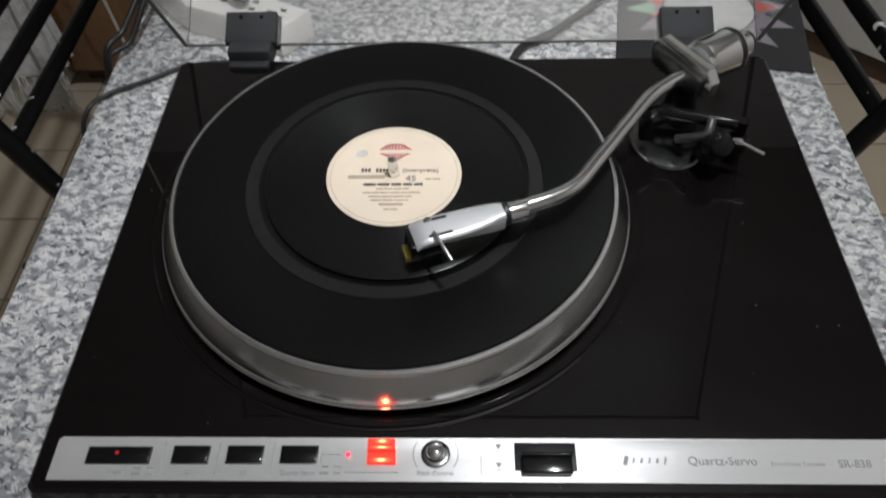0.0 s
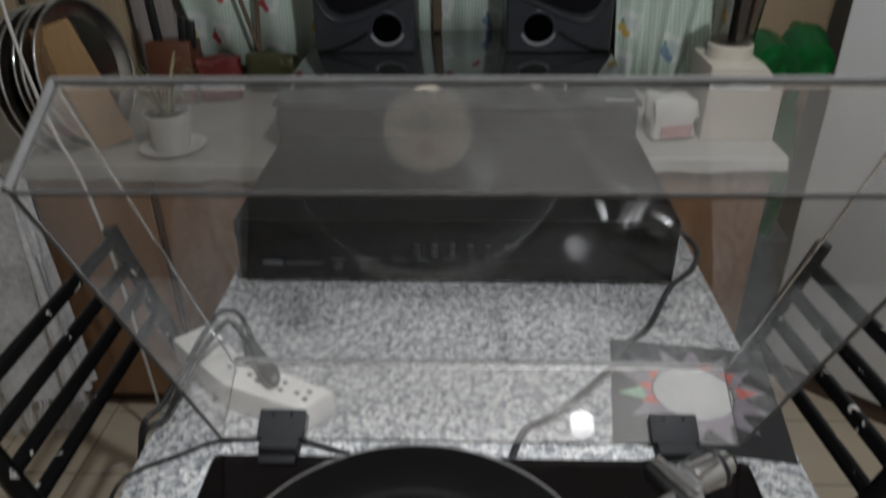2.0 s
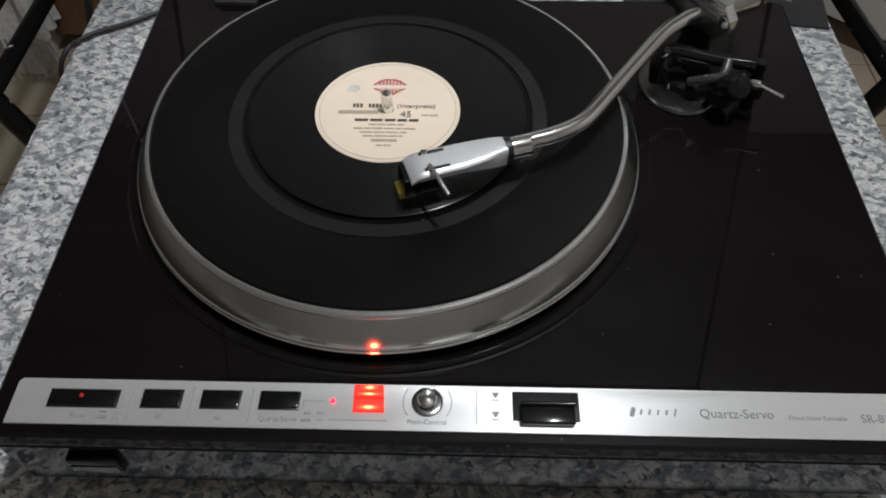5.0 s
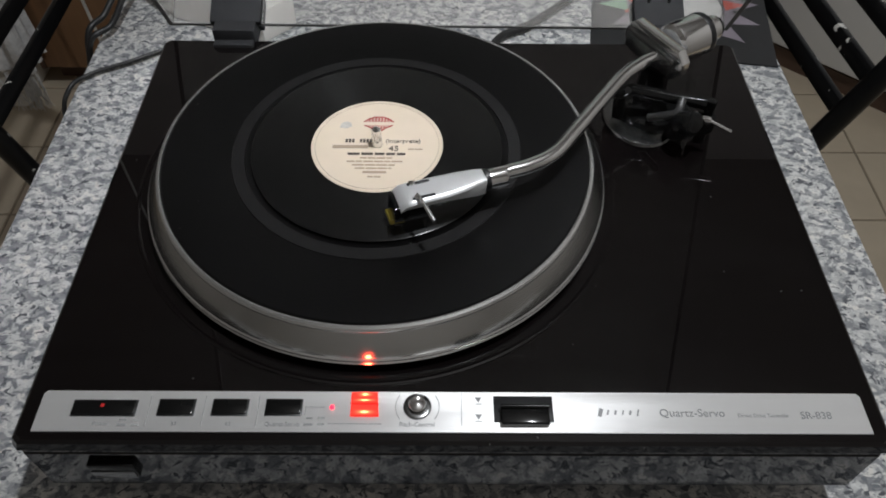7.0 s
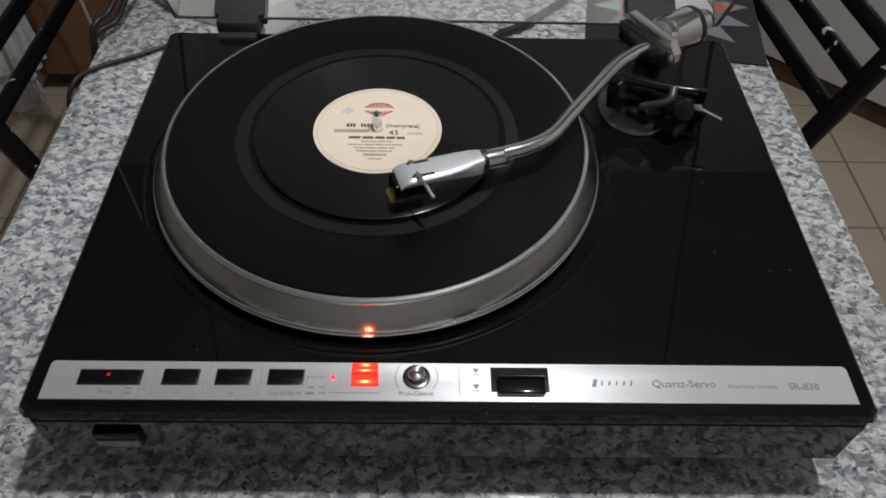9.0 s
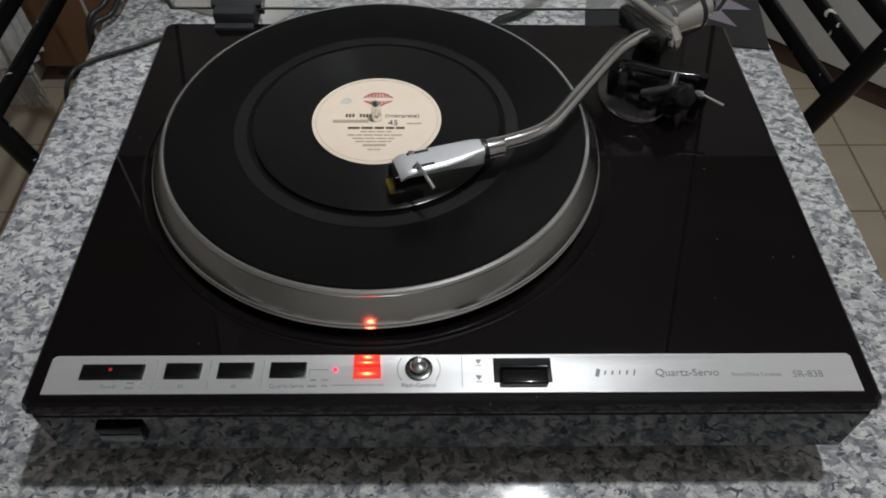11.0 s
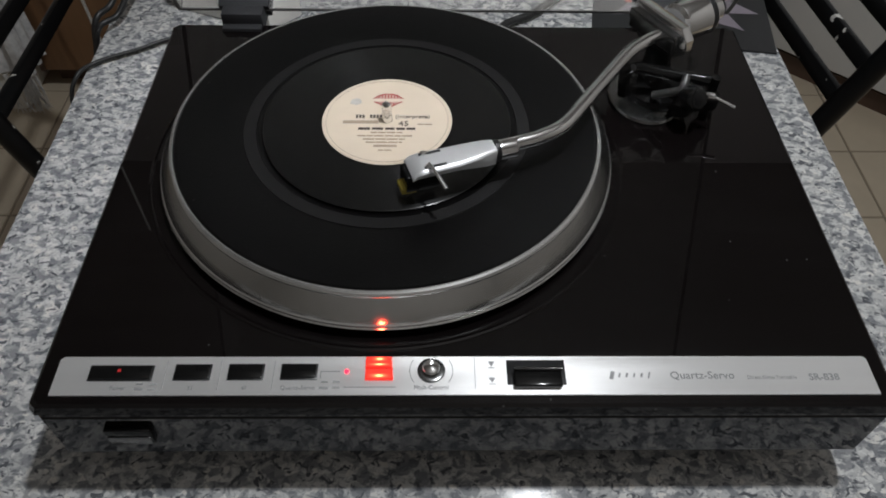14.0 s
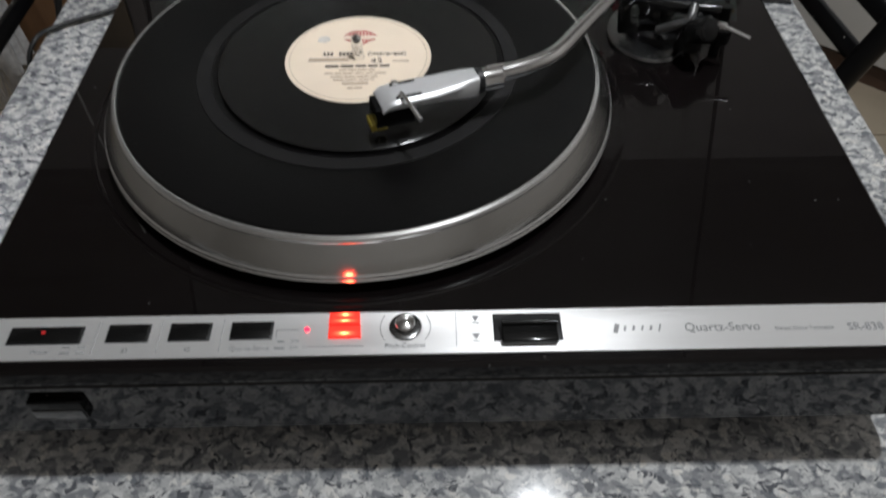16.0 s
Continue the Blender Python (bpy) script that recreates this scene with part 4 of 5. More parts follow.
# ---------------------------------------------------------------- the record
record = solo("record", lathe([(0.0037, 0.0), (0.0037, 0.0017), (0.046, 0.0017), (0.0464, 0.0013), (0.0470, 0.0012), (0.0480, 0.0012), (0.0535, 0.0012), (0.0545, 0.0012), (0.0556, 0.0014), (0.0566, 0.0014), (0.0852, 0.0014), (0.0868, 0.0014), (0.0874, 0.0011), (0.0872, 0.0)], 128), VINYL, "small black vinyl single with a cream label", "record")
record.location = (CX, CY, 0.0294)
rz = 0.0294 + 0.0017


def on_label(bm):
    bm.transform(pose(CX, CY, rz))
    return bm


label = part("label", on_label(lathe([(0.0038, 0.0), (0.0038, 0.0003), (0.0458, 0.0003), (0.0460, 0.0)], 96)), PAPER, record, "cream paper label")
part("label_ring", on_label(torus(0.0432, 0.00018, 80, 5, pose(0, 0, 0.0003))), INK_FAINT, record)
CREST = [(-0.0080, 0.0262), (-0.0112, 0.0232), (-0.0102, 0.0190), (-0.0060, 0.0165), (-0.0020, 0.0128), (0, 0.0112), (0.0020, 0.0128), (0.0060, 0.0165), (0.0102, 0.0190), (0.0112, 0.0232), (0.0080, 0.0262), (0.0036, 0.0288), (-0.0036, 0.0288)]
shield = part("shield", on_label(prism(CREST, 0.0003, 0.0004)), INK_RED, record, "dull red crest shape", 0)
part("shield_field", on_label(prism([(x * 0.84, 0.0212 + (y - 0.0212) * 0.82) for x, y in CREST], 0.0004, 0.00048)), INK_PINK, shield, "faded pink field", 0)
part("shield_band", on_label(prism([(-0.0105, 0.0196), (0.0105, 0.0196), (0.0112, 0.0226), (-0.0112, 0.0226)], 0.00048, 0.00055)), PAPER, shield, "pale band", 0)
part("shield_strokes", on_label(bars([(0.0022 * k, 0.0252, 0.0009, 0.0042) for k in range(-3, 4)] + [(0.0020 * k, 0.0166, 0.0008, 0.0036) for k in range(-2, 3)], 0.0005)), INK_RED, shield, "", 0)
part("stamp", on_label(prism([(-0.0275, 0.0170), (-0.0225, 0.0160), (-0.0190, 0.0180), (-0.0195, 0.0215), (-0.0225, 0.0235), (-0.0265, 0.0215)], 0.0003, 0.0004)), INK_PALE, record, "pale grey stamp", 0)


def words(y, x0, x1, h, least, most):
    """A line of plain bars the length of words."""
    rows, x = [], x0
    while x < x1 - least * 0.5:
        wd = min(random.uniform(least, most), x1 - x)
        rows.append((x + wd / 2, y, wd, h))
        x += wd + h * 0.55
    return rows


part("print", on_label(bars([(-0.0215 + 0.0023 * k, 0.0033, 0.0017, 0.0034) for k in range(3)] + [(-0.0115 + 0.0023 * k, 0.0033, 0.0017, 0.0034) for k in range(7)], 0.0003)), INK, record, "bold printed bars", 0)
part("print", on_label(lettering("(Interprete)", 0.0052, pose(0.0180, 0.0030, 0.0004))), INK, record, "", 0)
part("print", on_label(lettering("45", 0.0074, pose(0.0118, -0.0046, 0.0004)), ), INK, record, "", 0)
part("print", on_label(bars(words(-0.0098, -0.0200, 0.0200, 0.0022, 0.005, 0.009), 0.0003)), INK, record, "bold printed bars", 0)
part("grey_band", on_label(bars([(-0.0185, -0.0028, 0.025, 0.0030)], 0.0003)), INK_FAINT, record, "greyed printed line", 0)
part("fine_print", on_label(bars(words(-0.0050, 0.0215, 0.0330, 0.0012, 0.003, 0.006), 0.0003)), INK_FAINT, record, "", 0)
for y, a, b in ((-0.0138, -0.011, 0.011), (-0.0172, -0.020, 0.019), (-0.0206, -0.016, 0.013), (-0.0238, -0.014, 0.011), (-0.0318, -0.005, 0.004)):
    part("fine_print", on_label(bars(words(y, a, b, 0.0013, 0.003, 0.008), 0.0003)), INK_FAINT, record, "illegible printed lines", 0)
part("print", on_label(bars([(-0.0005, -0.0275, 0.016, 0.0020)], 0.0003)), INK_FAINT, record, "", 0)
for ob in shield.children:
    ob.matrix_parent_inverse = Matrix.Identity(4)
for ob in [record] + list(record.children):
    if ob is not record:
        ob.matrix_parent_inverse = Matrix.Translation(-record.location)


# ---------------------------------------------------------------- on the table
def strip_box():
    strip = thing("power_strip", (-0.2741, 0.5344, TABLE), "white plastic power strip with two black plugs", "power strip")
    z0, z1 = TABLE, TABLE + 0.036
    part("body", prism([(-0.3836, 0.5833), (-0.2956, 0.4982), (-0.192, 0.4561), (-0.1626, 0.4874), (-0.2839, 0.55), (-0.3445, 0.6224)], z0, z1, 0.003), WHITE_PLASTIC, strip)
    rot = math.degrees(math.atan2(0.035, -0.11))
    for k in range(4):
        cx, cy = -0.1959 - 0.031 * k, 0.4796 + 0.0155 * k
        for dx, dy in ((-0.007, 0.004), (0.004, -0.006), (0.007, 0.006)):
            part("socket_hole", box(-0.0034, 0.0034, -0.0022, 0.0022, z1 - 0.001, z1 + 0.0004, 0, 1, pose(cx + dx, cy + dy, 0, 0, 0, rot)), BLACK, strip)
    return strip


strip_box()
for nose, tail in (((-0.2275, 0.4880, TABLE + 0.046), (-0.2620, 0.5450, TABLE + 0.055)), ((-0.2560, 0.5270, TABLE + 0.044), (-0.2770, 0.5560, TABLE + 0.056))):
    plug = thing("plug", (nose[0], nose[1], TABLE + 0.036), "black moulded mains plug in the strip", "plug", "plugs in the strip")
    a, b = Vector(nose), Vector(tail)
    part("plug_body", tube([a.lerp(b, f) for f in (0, 0.06, 0.25, 0.5, 0.75, 1.0)], [0.0045, 0.0080, 0.0110, 0.0100, 0.0072, 0.0050], 16, 0.8), BLACK, plug)
    part("plug_neck", tube([a.lerp(b, f) for f in (0.98, 1.15, 1.25)], [0.0050, 0.0042, 0.0034], 12), BLACK, plug, "ribbed cable sleeve")
    for side in (-1, 1):
        q = a.lerp(b, 0.3) + (b - a).normalized().cross(Vector((0, 0, 1))) * 0.006 * side
        part("pin", tube([q + Vector((0, 0, -0.004)), (q.x, q.y, TABLE + 0.0355)], 0.0022, 10), CHROME, plug)
solo("cable", tube(smooth_path([(-0.2685, 0.5565, -0.029), (-0.281, 0.576, -0.020), (-0.296, 0.592, -0.012), (-0.316, 0.588, -0.010), (-0.333, 0.563, -0.026), (-0.345, 0.520, -0.044), (-0.362, 0.482, -0.068), (-0.378, 0.452, -0.088), (-0.3866, 0.4366, -0.2337), (-0.40, 0.44, -0.5), (-0.46, 0.5, FLOOR + 0.006)], 8), 0.0032, 8), CABLE, "black mains cable from the power strip", "cable", "cables")
solo("cable", tube(smooth_path([(-0.2810, 0.5615, -0.028), (-0.290, 0.570, -0.020), (-0.303, 0.570, -0.012), (-0.324, 0.540, -0.028), (-0.335, 0.506, -0.042), (-0.352, 0.470, -0.072), (-0.374, 0.446, -0.086), (-0.392, 0.452, -0.2), (-0.42, 0.58, -0.5), (-0.5, 0.62, FLOOR + 0.006)], 8), 0.0032, 8), CABLE, "black mains cable from the power strip", "cable", "cables")
solo("cable", tube(smooth_path([(-0.0981, 0.4072, -0.0792), (-0.1959, 0.4415, -0.0812), (-0.28, 0.4415, -0.0816), (-0.323, 0.418, -0.0816), (-0.3592, 0.3955, -0.0816), (-0.3719, 0.374, -0.0826), (-0.3788, 0.3583, -0.1066), (-0.3807, 0.3486, -0.1848), (-0.40, 0.36, -0.5), (-0.5, 0.45, FLOOR + 0.006), (-0.75, 0.6, FLOOR + 0.005)], 8), 0.0022, 8), CABLE, "thin black cable hanging over the table's edge", "cable", "cables")
solo("cable", tube(smooth_path([(0.342, 0.9354, -0.0802), (0.3538, 0.8767, -0.0807), (0.3323, 0.818, -0.0807), (0.2863, 0.7642, -0.0807), (0.2354, 0.6674, -0.0807), (0.2002, 0.6273, -0.0807), (0.1631, 0.5657, -0.0797), (0.0936, 0.4894, -0.0797), (0.0535, 0.4591, -0.0797), (0.0291, 0.3877, -0.0772), (0.0193, 0.3407, -0.0381)], 8), 0.0042, 8), CABLE, "thick black signal cable across the granite", "cable", "cables")

# the single's sleeve
SLEEVE_AT = (0.2605, 0.5320)
sm = pose(*SLEEVE_AT, TABLE, 0, 0, -8.5)
sleeve = thing("record_sleeve", (*SLEEVE_AT, TABLE), "black single sleeve with a starburst print and centre hole", "sleeve")


def ring_card(half, r, z0, z1, n=48):
    """A square card with a round hole."""
    bm = bmesh.new()
    loops = []
    for z in (z0, z1):
        outer, inner = [], []
        for k in range(n):
            a = 2 * math.pi * k / n
            c, s = math.cos(a), math.sin(a)
            f = half / max(abs(c), abs(s))
            outer.append(bm.verts.new((c * f, s * f, z)))
            inner.append(bm.verts.new((c * r, s * r, z)))
        loops.append((outer, inner))
    (o0, i0), (o1, i1) = loops
    for k in range(n):
        j = (k + 1) % n
        bm.faces.new((o1[k], o1[j], i1[j], i1[k]))
        bm.faces.new((o0[j], o0[k], i0[k], i0[j]))
        bm.faces.new((o0[k], o0[j], o1[j], o1[k]))
        bm.faces.new((i0[j], i0[k], i1[k], i1[j]))
    bmesh.ops.recalc_face_normals(bm, faces=bm.faces[:])
    return bm


bmc = ring_card(0.0965, 0.0475, 0.0002, 0.0022)
bmc.transform(sm)
part("card", bmc, SLEEVE, sleeve, "black printed card", 0)
part("inner_sleeve", box(-0.088, 0.088, -0.088, 0.088, 0.0004, 0.0008, 0, 1, sm), SLEEVE_PAPER, sleeve, "pale paper inner sleeve", 0)


def star_point(a, r0, r1, spread, z, material):
    pts = [(r0 * math.cos(a - spread), r0 * math.sin(a - spread)), (r1 * math.cos(a), r1 * math.sin(a)), (r0 * math.cos(a + spread), r0 * math.sin(a + spread))]
    part("star_point", prism(pts, 0.0022, z, 0, 1, sm), material, sleeve, "", 0)


part("star_ring", lathe([(0.0490, 0.0022), (0.0490, 0.0024), (0.0615, 0.0024), (0.0615, 0.0022)], 48, sm), SLEEVE_GREY, sleeve, "mauve grey ring of the star", 0)
for k in range(14):
    a = 2 * math.pi * (k + 0.35) / 14
    star_point(a, 0.0600, 0.0900, 0.215, 0.0025, SLEEVE_GREEN if k in (7, 9) else SLEEVE_GREY)
for deg, r0, r1 in ((176, 0.0505, 0.066), (202, 0.0505, 0.066), (70, 0.052, 0.066), (38, 0.052, 0.070), (8, 0.054, 0.078), (150, 0.0505, 0.060)):
    star_point(radians(deg), r0, r1, 0.19, 0.0027, SLEEVE_RED)


# ---------------------------------------------------------------- the stereo unit
def stereo():
    at = (-0.0287, 0.777, TABLE)
    g = pose(-0.0287, 0.777, TABLE, 0, 0, -0.3)
    st = thing("stereo_unit", at, "wide black stereo unit with a glossy front", "stereo")
    hw, d, h0, h1 = 0.3200, 0.332, 0.006, 0.105
    part("case", box(-hw, hw, 0.004, d, h0, h1, 0.003, 2, g), CASE_BLACK, st)
    front = part("front_panel", box(-hw, hw, 0.0, 0.005, h0, h1, 0.0015, 2, g), BLACK_GLOSS, st, "glossy black front")
    part("ledge", box(-hw, hw, -0.004, 0.002, h1 - 0.020, h1 - 0.014, 0.0015, 2, g), BLACK_GLOSS, front)
    part("display", box(-0.27, -0.16, -0.0012, 0.001, 0.064, 0.078, 0.0006, 2, g), BLACK_GLOSS, front, "dark display window")
    part("emblem", box(-0.285, -0.255, -0.0012, 0.001, 0.030, 0.038, 0.0004, 1, g), PANEL_INK, front, "grey maker's plate")
    part("print_bar", box(-0.250, -0.195, -0.0008, 0.001, 0.0330, 0.0350, 0, 1, g), PANEL_INK, front, "illegible print", 0)
    for x in (-0.172, -0.134):
        part("jack", torus(0.0045, 0.0012, 20, 8, g @ pose(x, -0.001, 0.030, 90, 0, 0)), PANEL_INK, front)
        part("print_bar", box(x - 0.011, x + 0.011, -0.0008, 0.001, 0.0405, 0.0425, 0, 1, g), PANEL_INK, front, "", 0)
    for k in range(6):
        x = -0.055 + 0.026 * k
        part("key", box(x - 0.004, x + 0.004, -0.003, 0.001, 0.060, 0.067, 0.0008, 2, g), KEY_GREY, front)
        part("key", box(x - 0.005, x + 0.005, -0.003, 0.001, 0.048, 0.053, 0.0008, 2, g), KEY_GREY, front)
    for k in range(9):
        x = -0.12 + 0.037 * k
        part("print_bar", box(x - 0.008, x + 0.008, -0.0008, 0.001, 0.0405, 0.0418, 0, 1, g), PANEL_INK, front, "", 0)
    for k, x in enumerate((0.165, 0.215, 0.262)):
        part("dial", lathe([(0, 0), (0.012, 0), (0.011, 0.008), (0, 0.009)], 28, g @ pose(x, 0, 0.060, 90, 0, 0)), BLACK_GLOSS, front)
    for x in (-0.28, 0.28):
        for y in (0.04, 0.30):
            part("foot", lathe([(0, 0), (0.014, 0), (0.016, 0.006), (0, 0.006)], 20, g @ pose(x, y, 0)), RUBBER, st)


stereo()


# ---------------------------------------------------------------- chairs
def chair(name_label, near, far, xb, xt, zt, slats, sgn, skew=0.0):
    """A black metal chair whose back stands along y; sgn is the side on which the back stands."""
    ch = thing("chair", (xb, (near + far) / 2, FLOOR), name_label, "chair", "chairs at the table")

    def at(y, z):
        s = (z + 0.4) / (zt + 0.4)
        return Vector((xb + (xt - xb) * (s if z > -0.4 else 0) + skew * (y - near) / (far - near), y, z))
    for y in (near, far):
        part("back_post", tube([at(y, FLOOR) + Vector((sgn * 0.03, 0, 0)), at(y, -0.46), at(y, -0.4), at(y, -0.25), at(y, zt)], 0.0135, 12), PAINT_BLACK, ch)
    for z in slats:
        a, b = at(near, z), at(far, z)
        part("slat", box(-0.006, 0.006, 0, (b - a).length, -0.0105, 0.0105, 0.004, 2, Matrix.Translation(a) @ pose(0, 0, 0, 0, sgn * 15, math.degrees(-math.atan2(b.x - a.x, b.y - a.y)))), PAINT_BLACK, ch)
    xs = sorted((xb - sgn * 0.01, xb - sgn * 0.39))
    part("seat", box(xs[0], xs[1], near - 0.01, far + 0.01, -0.435, -0.405, 0.012, 3), BLACK, ch, "dark padded seat")
    for y in (near + 0.015, far - 0.015):
        part("front_leg", tube([(xb - sgn * 0.37, y, FLOOR), (xb - sgn * 0.36, y, -0.435)], 0.0125, 12), PAINT_BLACK, ch)
        part("stretcher", tube([(xb - sgn * 0.36, y, -0.65), (xb, y, -0.65)], 0.008, 10), PAINT_BLACK, ch)


chair("black metal ladder-back chair with chipped white specks", 0.466, 0.889, -0.495, -0.597, -0.058, (-0.074, -0.123, -0.171, -0.220), -1)
chair("black metal ladder-back chair beside the white appliance", 0.462, 0.773, 0.384, 0.527, -0.012, (-0.046, -0.091, -0.136, -0.181), 1, -0.03)


# ---------------------------------------------------------------- the far side of the kitchen
SB_Z = -0.12


def sideboard(label, x0, x1, y0, y1, doors):
    cab = thing("sideboard", ((x0 + x1) / 2, (y0 + y1) / 2, FLOOR), label, "cabinet")
    part("carcass", box(x0, x1, y0 + 0.02, y1, FLOOR + 0.06, SB_Z - 0.022), WOOD, cab)
    part("plinth", box(x0 + 0.01, x1 - 0.01, y0 + 0.06, y1 - 0.01, FLOOR, FLOOR + 0.06), WOOD_DARK, cab, "dark plinth")
    part("top", box(x0 - 0.005, x1 + 0.005, y0, y1, SB_Z - 0.022, SB_Z - 0.002, 0.003), WOOD, cab)
    n = doors
    for k in range(n):
        a, b = x0 + (x1 - x0) * k / n + 0.004, x0 + (x1 - x0) * (k + 1) / n - 0.004
        door = part("door", box(a, b, y0 + 0.002, y0 + 0.0195, FLOOR + 0.07, SB_Z - 0.03, 0.002), WOOD, cab, "brown wooden door")
        part("door_trim", box(a, a + 0.012, y0 - 0.002, y0 + 0.0018, FLOOR + 0.07, SB_Z - 0.03), WOOD_DARK, door)
    return cab


sideboard("brown wooden sideboard under a beige cloth", -1.0, -0.43, 1.31, 1.95, 2)
sideboard("narrow brown wooden cabinet under a white cloth", 0.365, 0.66, 1.35, 1.95, 1)


def cloth(x0, x1, y0, y1, material, label, hang=0.043):
    """A cloth on a top, with a wavy hem hanging over the front."""
    bm = bmesh.new()
    nx, rows = 40, []
    prof = [(y1, SB_Z), (y0 + 0.15, SB_Z + 0.001), (y0, SB_Z + 0.001), (y0 - 0.010, SB_Z - 0.004), (y0 - 0.013, SB_Z - 0.45 * hang), (y0 - 0.014, SB_Z - hang)]
    for i in range(nx + 1):
        x = x0 + (x1 - x0) * i / nx
        row = []
        for k, (y, z) in enumerate(prof):
            wob = noise.noise((x * 16, k * 0.3, 3.1))
            row.append(bm.verts.new((x, y - (0.008 * wob if k > 2 else 0), z + (0.014 * wob if k == 5 else 0.0015 * wob + 0.0015))))
        rows.append(row)
    for a, b in zip(rows, rows[1:]):
        for k in range(len(prof) - 1):
            bm.faces.new((a[k], b[k], b[k + 1], a[k + 1]))
    bmesh.ops.recalc_face_normals(bm, faces=bm.faces[:])
    bmesh.ops.solidify(bm, geom=bm.faces[:], thickness=0.0012)
    return solo("cloth", bm, material, label, "cloth")


cloth(-1.02, -0.435, 1.30, 1.9, CLOTH_BEIGE, "thin greyish beige cloth hanging over the sideboard", 0.034)
cloth(0.37, 0.675, 1.34, 1.9, CLOTH, "thin white cloth on the narrow cabinet", 0.026)

stove = thing("stove", (-0.035, 1.65, FLOOR), "cooker with a closed black glass lid", "stove")
part("body", box(-0.424, 0.352, 1.36, 1.98, FLOOR + 0.03, -0.022, 0.004), CASE_BLACK, stove)
part("glass_lid", box(-0.426, 0.354, 1.345, 1.98, -0.010, 0.0, 0.002), STOVE_GLASS, stove, "mirror-like black glass lid")
part("lid_edge", box(0.235, 0.340, 1.352, 1.360, 0.0002, 0.0032, 0.0008), CHROME, stove, "bright metal edge")
part("hinge_rail", box(-0.42, 0.35, 1.37, 1.39, -0.022, -0.010), BLACK, stove)


def speaker(x0, x1, mirror, label):
    y0, y1, h = 1.735, 1.955, 0.62
    wd = x1 - x0
    sp = thing("loudspeaker", ((x0 + x1) / 2, (y0 + y1) / 2, 0.0), label, "loudspeaker", "pair of loudspeakers")
    part("cabinet", box(x0, x1, y0 + 0.012, y1, 0.0, h, 0.004), SPEAKER_BLACK, sp)
    fr = pose(x0 if not mirror else x1, y0 + 0.012, 0, 90, 0, 0) @ Matrix.Diagonal((1 if not mirror else -1, 1, 1, 1))

    def flat(bm):
        bm.transform(fr)
        bm.normal_update()
        bmesh.ops.recalc_face_normals(bm, faces=bm.faces[:])
        return bm
    part("baffle", flat(prism([(0.004, 0.002), (wd - 0.004, 0.002), (wd - 0.004, h - 0.004), (0.004, h - 0.004)], 0.0, 0.010, 0.004)), SPEAKER_BLACK, sp, "dark grey moulded front")
    g = [(0.018, h - 0.02), (0.014, 0.20), (0.022, 0.150), (0.045, 0.112), (0.075, 0.098), (0.11, 0.102), (0.16, 0.120), (0.21, 0.140), (wd - 0.022, 0.158), (wd - 0.016, 0.20), (wd - 0.018, h - 0.02)]
    part("grille", flat(prism(g, 0.010, 0.016, 0.003)), GRILLE_CLOTH, sp, "black cloth grille")
    wave = [Vector((x, y, 0.012)) for x, y in ((0.006, 0.150), (0.03, 0.100), (0.07, 0.080), (0.11, 0.086), (0.16, 0.106), (0.21, 0.130), (wd - 0.008, 0.152))]
    part("wave_trim", flat(tube(smooth_path(wave, 5), 0.004, 8)), SPEAKER_BLACK, sp)
    low = [Vector((x, y, 0.011)) for x, y in ((0.006, 0.004), (0.05, 0.010), (0.09, 0.026), (0.115, 0.038), (0.135, 0.052))]
    part("wave_trim", flat(tube(smooth_path(low, 5), 0.0035, 8)), BLACK_GLOSS, sp)
    port = part("port_ring", flat(torus(0.040, 0.004, 36, 10, pose(0.186, 0.062, 0.010))), SPEAKER_BLACK, sp, "bass port")
    # A closed disc; the hollow's darkness is put into its colour.
    part("port_hole", flat(lathe([(0.039, 0.0118), (0.037, 0.0108), (0, 0.0106)], 30, pose(0.186, 0.062, 0.0))), PORT_SHADE, port)
    # The lip is coloured paler than the baffle to paint in its highlight.
    part("port_lip", flat(tube([(0.186 + 0.044 * math.cos(a), 0.062 + 0.040 * math.sin(a), 0.014) for a in [radians(q) for q in range(200, 341, 10)]], 0.004, 8)), GREY_INK, port, "moulded lower lip with its highlight painted grey")
    return sp


speaker(-0.402, -0.147, False, "tall black loudspeaker with a bass port on the cooker")
speaker(0.085, 0.352, True, "tall black loudspeaker, twin of the other")


# curtains
def curtain(x0, x1, y, z0, z1, folds, label, lean=0.0, seed=0.0, lean_r=0.0, forward=0.0):
    bm = bmesh.new()
    nx, nz = 60, 8
    grid = []
    for i in range(nx + 1):
        s = i / nx
        col = []
        for k in range(nz + 1):
            f = k / nz
            x = x0 + (x1 - x0) * s + lean * (1 - f) * (1 - s) + lean_r * (1 - f) * s
            yy = y - forward * (1 - f) ** 1.5 + 0.012 * math.sin(folds * 2 * math.pi * s + seed + 0.5 * math.sin(3 * f)) + 0.01 * noise.noise((s * 5 + seed, f * 3, 1))
            col.append(bm.verts.new((x, yy, z0 + (z1 - z0) * f + (0.008 * math.sin(9 * s + seed) if k == 0 else 0))))
        grid.append(col)
    for a, b in zip(grid, grid[1:]):
        for k in range(nz):
            bm.faces.new((a[k], b[k], b[k + 1], a[k + 1]))
    bmesh.ops.recalc_face_normals(bm, faces=bm.faces[:])
    bmesh.ops.solidify(bm, geom=bm.faces[:], thickness=0.0015)
    return solo("curtain", bm, CURTAIN, label, "curtain", "kitchen curtains", smooth=180)


